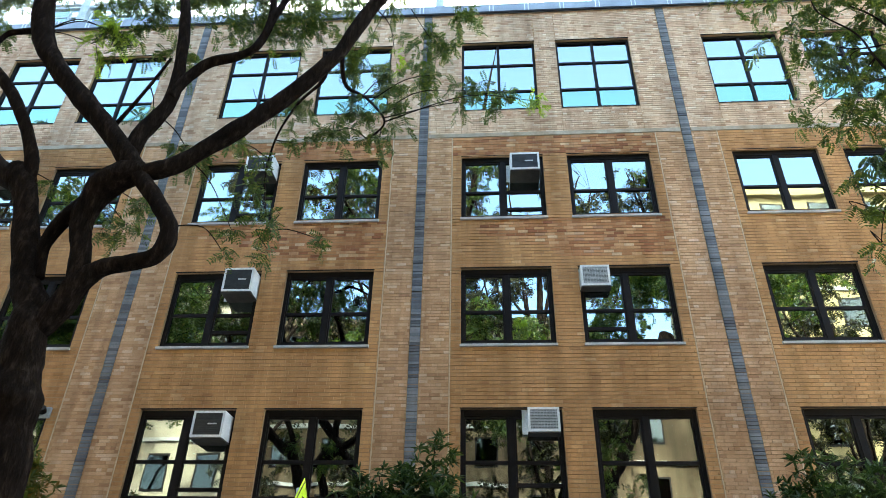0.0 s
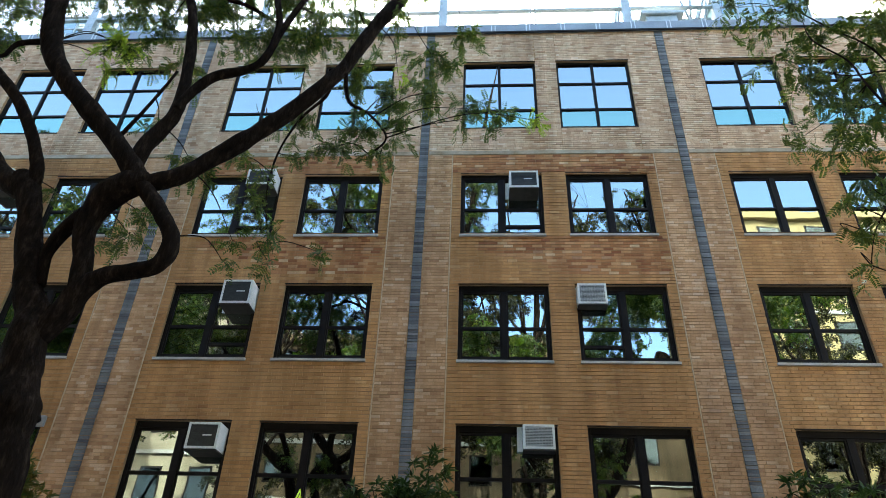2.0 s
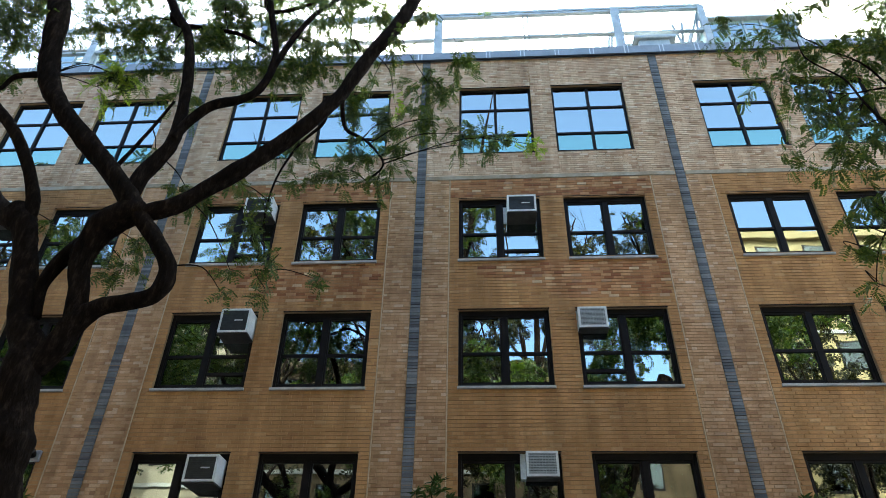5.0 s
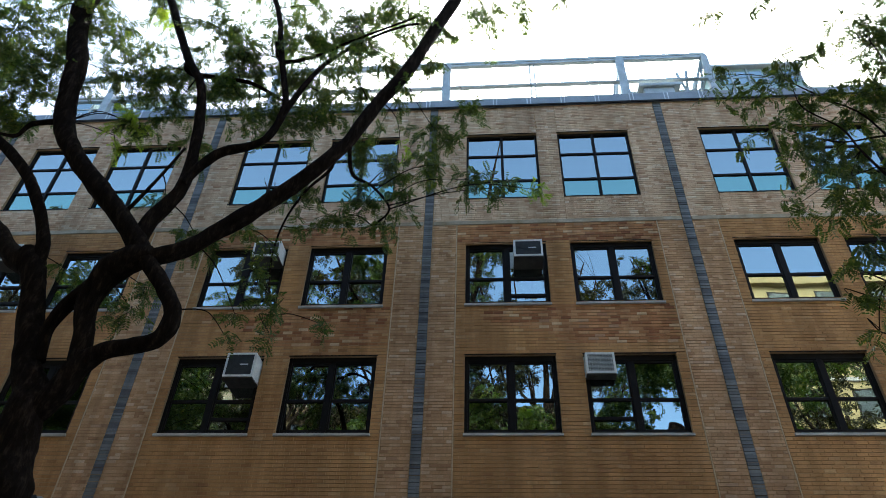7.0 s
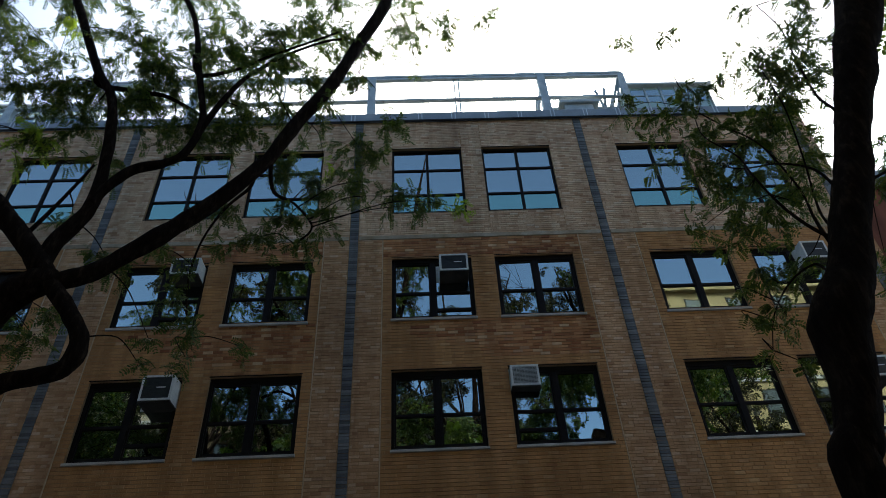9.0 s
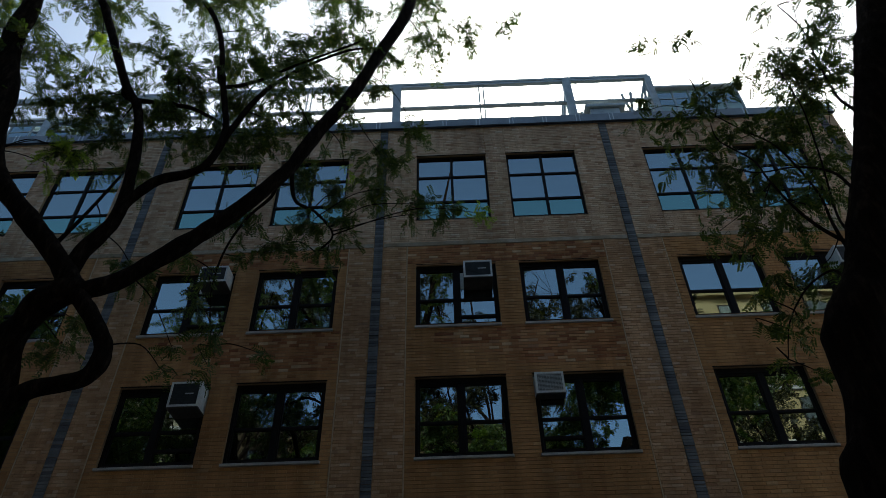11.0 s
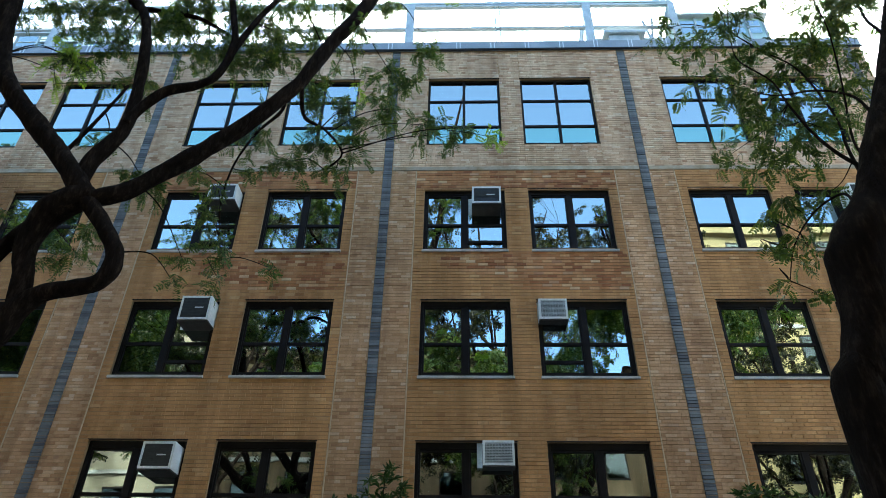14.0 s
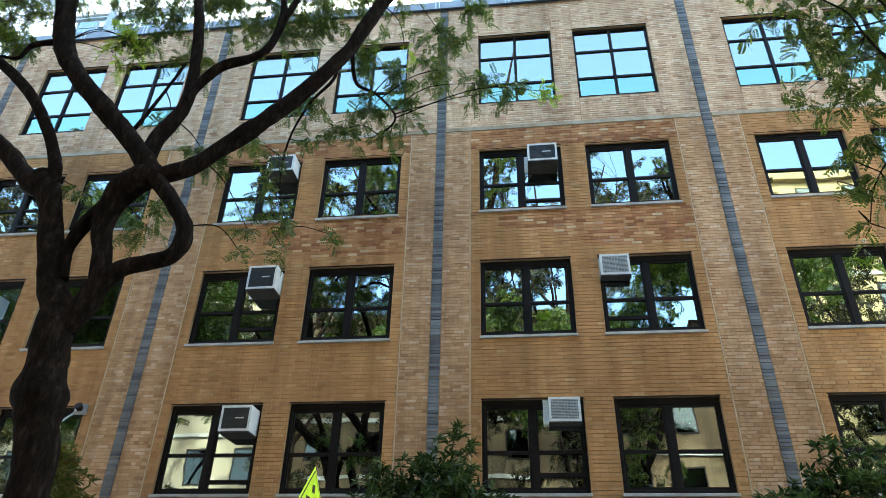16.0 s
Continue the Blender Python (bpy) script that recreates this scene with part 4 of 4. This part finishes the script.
LIMB_R7 = [(3.52, -9.1, 4.55, 0.0098), (3.55, -9, 4.85, 0.0084), (3.65, -9, 5.4, 0.007), (3.77, -8.95, 5.97, 0.0056), (3.83, -8.9, 6.3, 0.0042), (3.9, -8.8, 6.9, 0.0028)]
SPRAYS_R3 = [(4.21, -8.7, 7.2, 0.3), (3.9, -8.7, 6.79, 0.26), (4.04, -8.7, 6.52, 0.26), (4, -8.7, 7.33, 0.22), (3.57, -8.7, 6.83, 0.16), (3.18, -8.7, 6.71, 0.12),
    (3.25, -8.7, 7.63, 0.1), (2.69, -8.7, 7.45, 0.12), (4.3, -8.7, 6.92, 0.26), (3.74, -8.7, 6.24, 0.24), (3.35, -8.9, 5.1, 0.22), (3.1, -8.9, 5.05, 0.2)]


def clumps_along(limbs, count, z0, z1, spread, sizes, seed):
    """Leaf clumps scattered loosely round the higher stretches of the limbs."""
    rs = np.random.default_rng(seed)
    pts = [np.array(a[:3]) * (1 - u) + np.array(b[:3]) * u for rows in limbs for a, b in zip(rows, rows[1:]) for u in (0.15, 0.5, 0.85)]
    pts = [p for p in pts if z0 < p[2] < z1]
    out = []
    for i in range(count):
        p = pts[rs.integers(len(pts))] + rs.normal(0, 1, 3) * spread
        out.append((p[0], p[1], p[2], rs.uniform(*sizes)))
    return out


CANOPY = clumps_along([LIMB_D, LIMB_E, BOUGH_B, BOUGH_C, BOUGH_E], 24, 9.6, 16.0, (0.8, 0.4, 0.7), (0.18, 0.34), 61)
CANOPY += clumps_along([LIMB_C, LIMB_F], 14, 10.5, 16.5, (0.7, 0.4, 0.7), (0.18, 0.32), 62)


def tree(label, trunk, limbs, groups, per, seed, template, leaf=leaf_locust, step=0.028, lit_sprays=(), twig=1.0, crown=()):
    root = new("tree")
    x, y, z, r = trunk[0]
    V, F = [], []
    foot = [(x + 0.05, y, -0.05, r * 1.5), (x + 0.03, y, 0.35, r * 1.15), (x + 0.02, y, z * 0.5, r * 1.03)]
    qs = [limb_tube(V, F, foot + trunk, 22, 0.1, seed)]
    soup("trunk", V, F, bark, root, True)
    for rows in limbs:
        V, F = [], []
        qs.append(limb_tube(V, F, rows, 14 if rows[0][3] > 0.08 else 8, 0.1, seed))
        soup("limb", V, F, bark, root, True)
    sprays("crown", groups, qs[1:], per, template, leaf, root, seed, bark, 0.5, step, twig)
    if lit_sprays:
        sprays("lit_leaves", lit_sprays, qs[1:], 12, template, leaf_lit, root, seed + 1, bark)
    # unseen extra foliage, added to block sky light from the lower facade
    if crown:
        sprays("shade_crown", crown, qs[1:], 4, frond_template(4, 0.2, 0.09, 0.03), leaf, root, seed + 2, bark, 0.5, 0.07)
    return tagged(root, label, "tree")


def shade_clumps(x0, x1, y0, y1, z0, z1, count, seed):
    """Clumps of unseen crown added to shade the facade, thicker towards its middle height."""
    rs = np.random.default_rng(seed)
    return [(rs.uniform(x0, x1), rs.uniform(y0, y1), rs.triangular(z0, (z0 + z1) / 2, z1), rs.uniform(0.55, 0.95)) for _ in range(count)]


# the crown argument adds out-of-view clumps that darken the low facade
tree("honey locust tree with dark forked limbs and feathery leaves", TRUNK,
     [STEM_LEFT, STEM_RIGHT, CROSS_LIMB, ELBOW, LIMB_A, LIMB_B, LIMB_C, LIMB_D, LIMB_E, LIMB_F, LIMB_G, BOUGH_A, BOUGH_B, BOUGH_C, BOUGH_D, BOUGH_E, BOUGH_F],
     SPRAYS_LEFT + SPRAYS_TOP + SPRAYS_LOW + CANOPY, 11, 3, LOCUST, lit_sprays=SPRAYS_LIT, crown=shade_clumps(-16, -9.8, -10.5, -3.2, 7.0, 15, 230, 71))
tree("leaning honey locust tree with a knobbed dark trunk", TRUNK_R, [LIMB_R1, LIMB_R2, LIMB_R3, LIMB_R4, LIMB_R5, LIMB_R6, LIMB_R7],
     SPRAYS_R1 + SPRAYS_R2 + SPRAYS_R3, 16, 8, frond_template(7, 0.09, 0.027, 0.0065), step=0.024, twig=0.45,
     crown=shade_clumps(5.5, 12, -12, -6.5, 11.5, 16.5, 90, 72) + shade_clumps(-5, 5.5, -15, -11.2, 9, 14, 110, 73))


def far_tree(x, y, h, r, seed, dense, high=False):
    """A street tree across the road, seen only in the window glass."""
    rs = np.random.default_rng(seed)
    trunk = [(x, y, 1.0, 0.24), (x + 0.1, y, 2.6, 0.2), (x, y + 0.1, h * 0.45, 0.17), (x + 0.2, y, h * 0.75, 0.09)]
    limbs, groups = [], []
    for i in range(13):
        w = i * 2.4 + rs.uniform(-0.3, 0.3)
        z0 = h * (rs.uniform(0.68, 0.8) if high else rs.uniform(0.22, 0.62))
        L = r * rs.uniform(0.7, 1.05)
        limbs.append([(x, y, z0, 0.1), (x + 0.5 * L * math.cos(w), y + 0.5 * L * math.sin(w), z0 + (0.08 if high else 0.25) * h * rs.uniform(0.4, 1), 0.06),
                      (x + L * math.cos(w), y + L * math.sin(w), z0 + (0.14 if high else 0.42) * h * rs.uniform(0.5, 1.1), 0.025)])
        for k in range(3):
            u = 0.5 + 0.22 * k
            groups.append((x + u * L * math.cos(w) + rs.normal(0, 0.5), y + u * L * math.sin(w) + rs.normal(0, 0.5), z0 + (0.14 if high else 0.4) * h * u + rs.normal(0, 0.6), rs.uniform(0.6, 1.0)))
    for _ in range(70):
        d = rs.normal(0, 1, 3)
        d *= rs.uniform(0.45, 1) ** 0.4 / np.linalg.norm(d)
        groups.append((x + d[0] * r * 0.95, y + d[1] * r * 0.95, h * (0.84 if high else 0.6) + d[2] * h * (0.13 if high else 0.4), rs.uniform(0.6, 1.0)))
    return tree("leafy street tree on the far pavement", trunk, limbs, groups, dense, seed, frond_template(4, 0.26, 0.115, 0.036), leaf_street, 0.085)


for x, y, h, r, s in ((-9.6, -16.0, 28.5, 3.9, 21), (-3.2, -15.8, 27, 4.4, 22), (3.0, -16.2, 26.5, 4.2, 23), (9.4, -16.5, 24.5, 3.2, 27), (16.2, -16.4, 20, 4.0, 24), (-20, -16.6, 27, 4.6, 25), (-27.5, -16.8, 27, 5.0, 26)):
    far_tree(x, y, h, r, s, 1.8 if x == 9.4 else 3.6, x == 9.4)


# ---- shrubs ----
def shrub(x, y, width, height, mat, label, seed):
    """A tall broad-leaved shrub: thin stems from one foot, with whorls of pointed leaves."""
    rs = np.random.default_rng(seed)
    root = new("shrub")
    V, F, tips = [], [], []
    for i in range(50):
        a = rs.uniform(0, 2 * math.pi)
        d = width * 0.5 * math.sqrt(rs.uniform(0.02, 1))
        top = np.array((x + d * math.cos(a), y + 0.6 * d * math.sin(a), height * (1 - 0.28 * (d / (width * 0.5)) ** 2) * rs.uniform(0.72, 1.0)))
        mid = np.array((x, y, 0)) * 0.5 + top * 0.5 + np.array((0, 0, 0.1 * height))
        rows = [(x + rs.normal(0, 0.1), y + rs.normal(0, 0.1), -0.03, 0.022), (*mid, 0.014), (*top, 0.006)]
        q = limb_tube(V, F, rows, 6, 0.0)
        for _ in range(26):
            k = rs.integers(len(q) // 2, len(q))
            tips.append(q[k, :3] + rs.normal(0, 0.16, 3) * (1, 1, 0.8))
        tips.append(q[-1, :3])
    st = soup("stem", V, F, bark, root, True)
    st["kind"] = "stuff"
    T = np.array(tips)
    n = 15
    P = np.repeat(T, n, 0) + rs.normal(0, 0.015, (len(T) * n, 3))
    R = spin(rs, rs.uniform(0, 2 * math.pi, len(P)), rs.normal(0.25, 0.5, len(P)), rs.normal(0, 0.5, len(P)))
    leaf = np.array([(0, 0, 0), (0.045, 0.017, 0.006), (0.09, 0.012, 0), (0.13, 0, -0.014), (0.09, -0.012, 0), (0.045, -0.017, 0.006)])
    S = rs.uniform(0.8, 1.5, len(P))
    LV = (np.einsum("nij,kj->nki", R, leaf) * S[:, None, None] + P[:, None]).reshape(-1, 3)
    idx = 6 * np.arange(len(P))[:, None]
    LF = np.concatenate([idx + (0, 1, 4, 5), idx + (1, 2, 3, 4)])
    cr = soup("foliage", LV, LF, mat, root)
    cr["kind"] = "stuff"
    return tagged(root, label, "shrub", "shrubs along the facade")


shrub(-0.62, -2.0, 2.45, 4.66, leaf_shrub, "tall dark green broad-leaved shrub beside the facade", 31)
shrub(5.6, -2.0, 3.2, 4.38, leaf_shrub, "dense green broad-leaved shrub beside the facade", 32)
shrub(-6.9, -2.0, 1.8, 4.5, leaf_rust, "green shrub with rust-tinted leaves beside the facade", 33)


# ---- crossing sign ----
sg = new("crossing_sign")
bm = bmesh.new()
tube(bm, (0, 0.03, 0), (0, 0.03, 2.95), 0.03)
part("post", bm, lamp_grey, sg, "", True)


def plate(bm, pts, y0, y1):
    a = [bm.verts.new((x, y0, z)) for x, z in pts]
    b = [bm.verts.new((x, y1, z)) for x, z in pts]
    bm.faces.new(a)
    bm.faces.new(b[::-1])
    for i in range(len(pts)):
        j = (i + 1) % len(pts)
        bm.faces.new((a[j], a[i], b[i], b[j]))
    return bm


pts = [(0, 3.04), (0.38, 2.66), (0.38, 2.28), (-0.38, 2.28), (-0.38, 2.66)]
plt = part("plate", plate(bmesh.new(), pts, -0.004, 0.0), sign_yellow, sg)
inset = lambda k: [(x * k, 2.62 + (z - 2.62) * k) for x, z in pts]
part("border", plate(bmesh.new(), inset(0.93), -0.0065, -0.0042), sign_black, plt)
part("field", plate(bmesh.new(), inset(0.88), -0.009, -0.0067), sign_yellow, plt)
for x, z, w, h in ((-0.12, 2.7, 0.11, 0.11), (0.1, 2.72, 0.11, 0.11), (-0.13, 2.5, 0.13, 0.2), (0.11, 2.48, 0.12, 0.22), (0.0, 2.84, 0.07, 0.07)):
    part("mark", boxes((x - w / 2, x + w / 2, -0.012, -0.0092, z - h / 2, z + h / 2), bevel=0.001), sign_black, plt)
sg.matrix_basis = pose(-1.15, -6.2, 0, 0, 0, 88)
tagged(sg, "fluorescent yellow-green crossing sign with black marks on a post", "road sign")


# ---- bricks of the facade ----
pan = brick_soup("brickwork", panel_rows, brick_panel, wall)
pan["kind"] = "stuff"
rep = brick_soup("brickwork", repair_rows, brick_repair, wall)
rep["kind"] = "stuff"
top = brick_soup("brickwork", top_rows, brick_top, wall)
top["kind"] = "stuff"
pie = brick_soup("brickwork", pier_rows, brick_pier, wall)
pie["kind"] = "stuff"
unit = {}
for a, b, c, d in near_rows[:300]:
    key = (round(b - a, 3), round(d - c, 3))
    if key not in unit:
        bm = boxes((-key[0] / 2, key[0] / 2, 0, 0.024, -key[1] / 2, key[1] / 2))
        unit[key] = to_mesh("brick", bm, brick_panel_one)
    ob = new("brick", unit[key])
    ob.parent = wall
    ob.location = ((a + b) / 2, rng.normal(0, 0.002), (c + d) / 2)
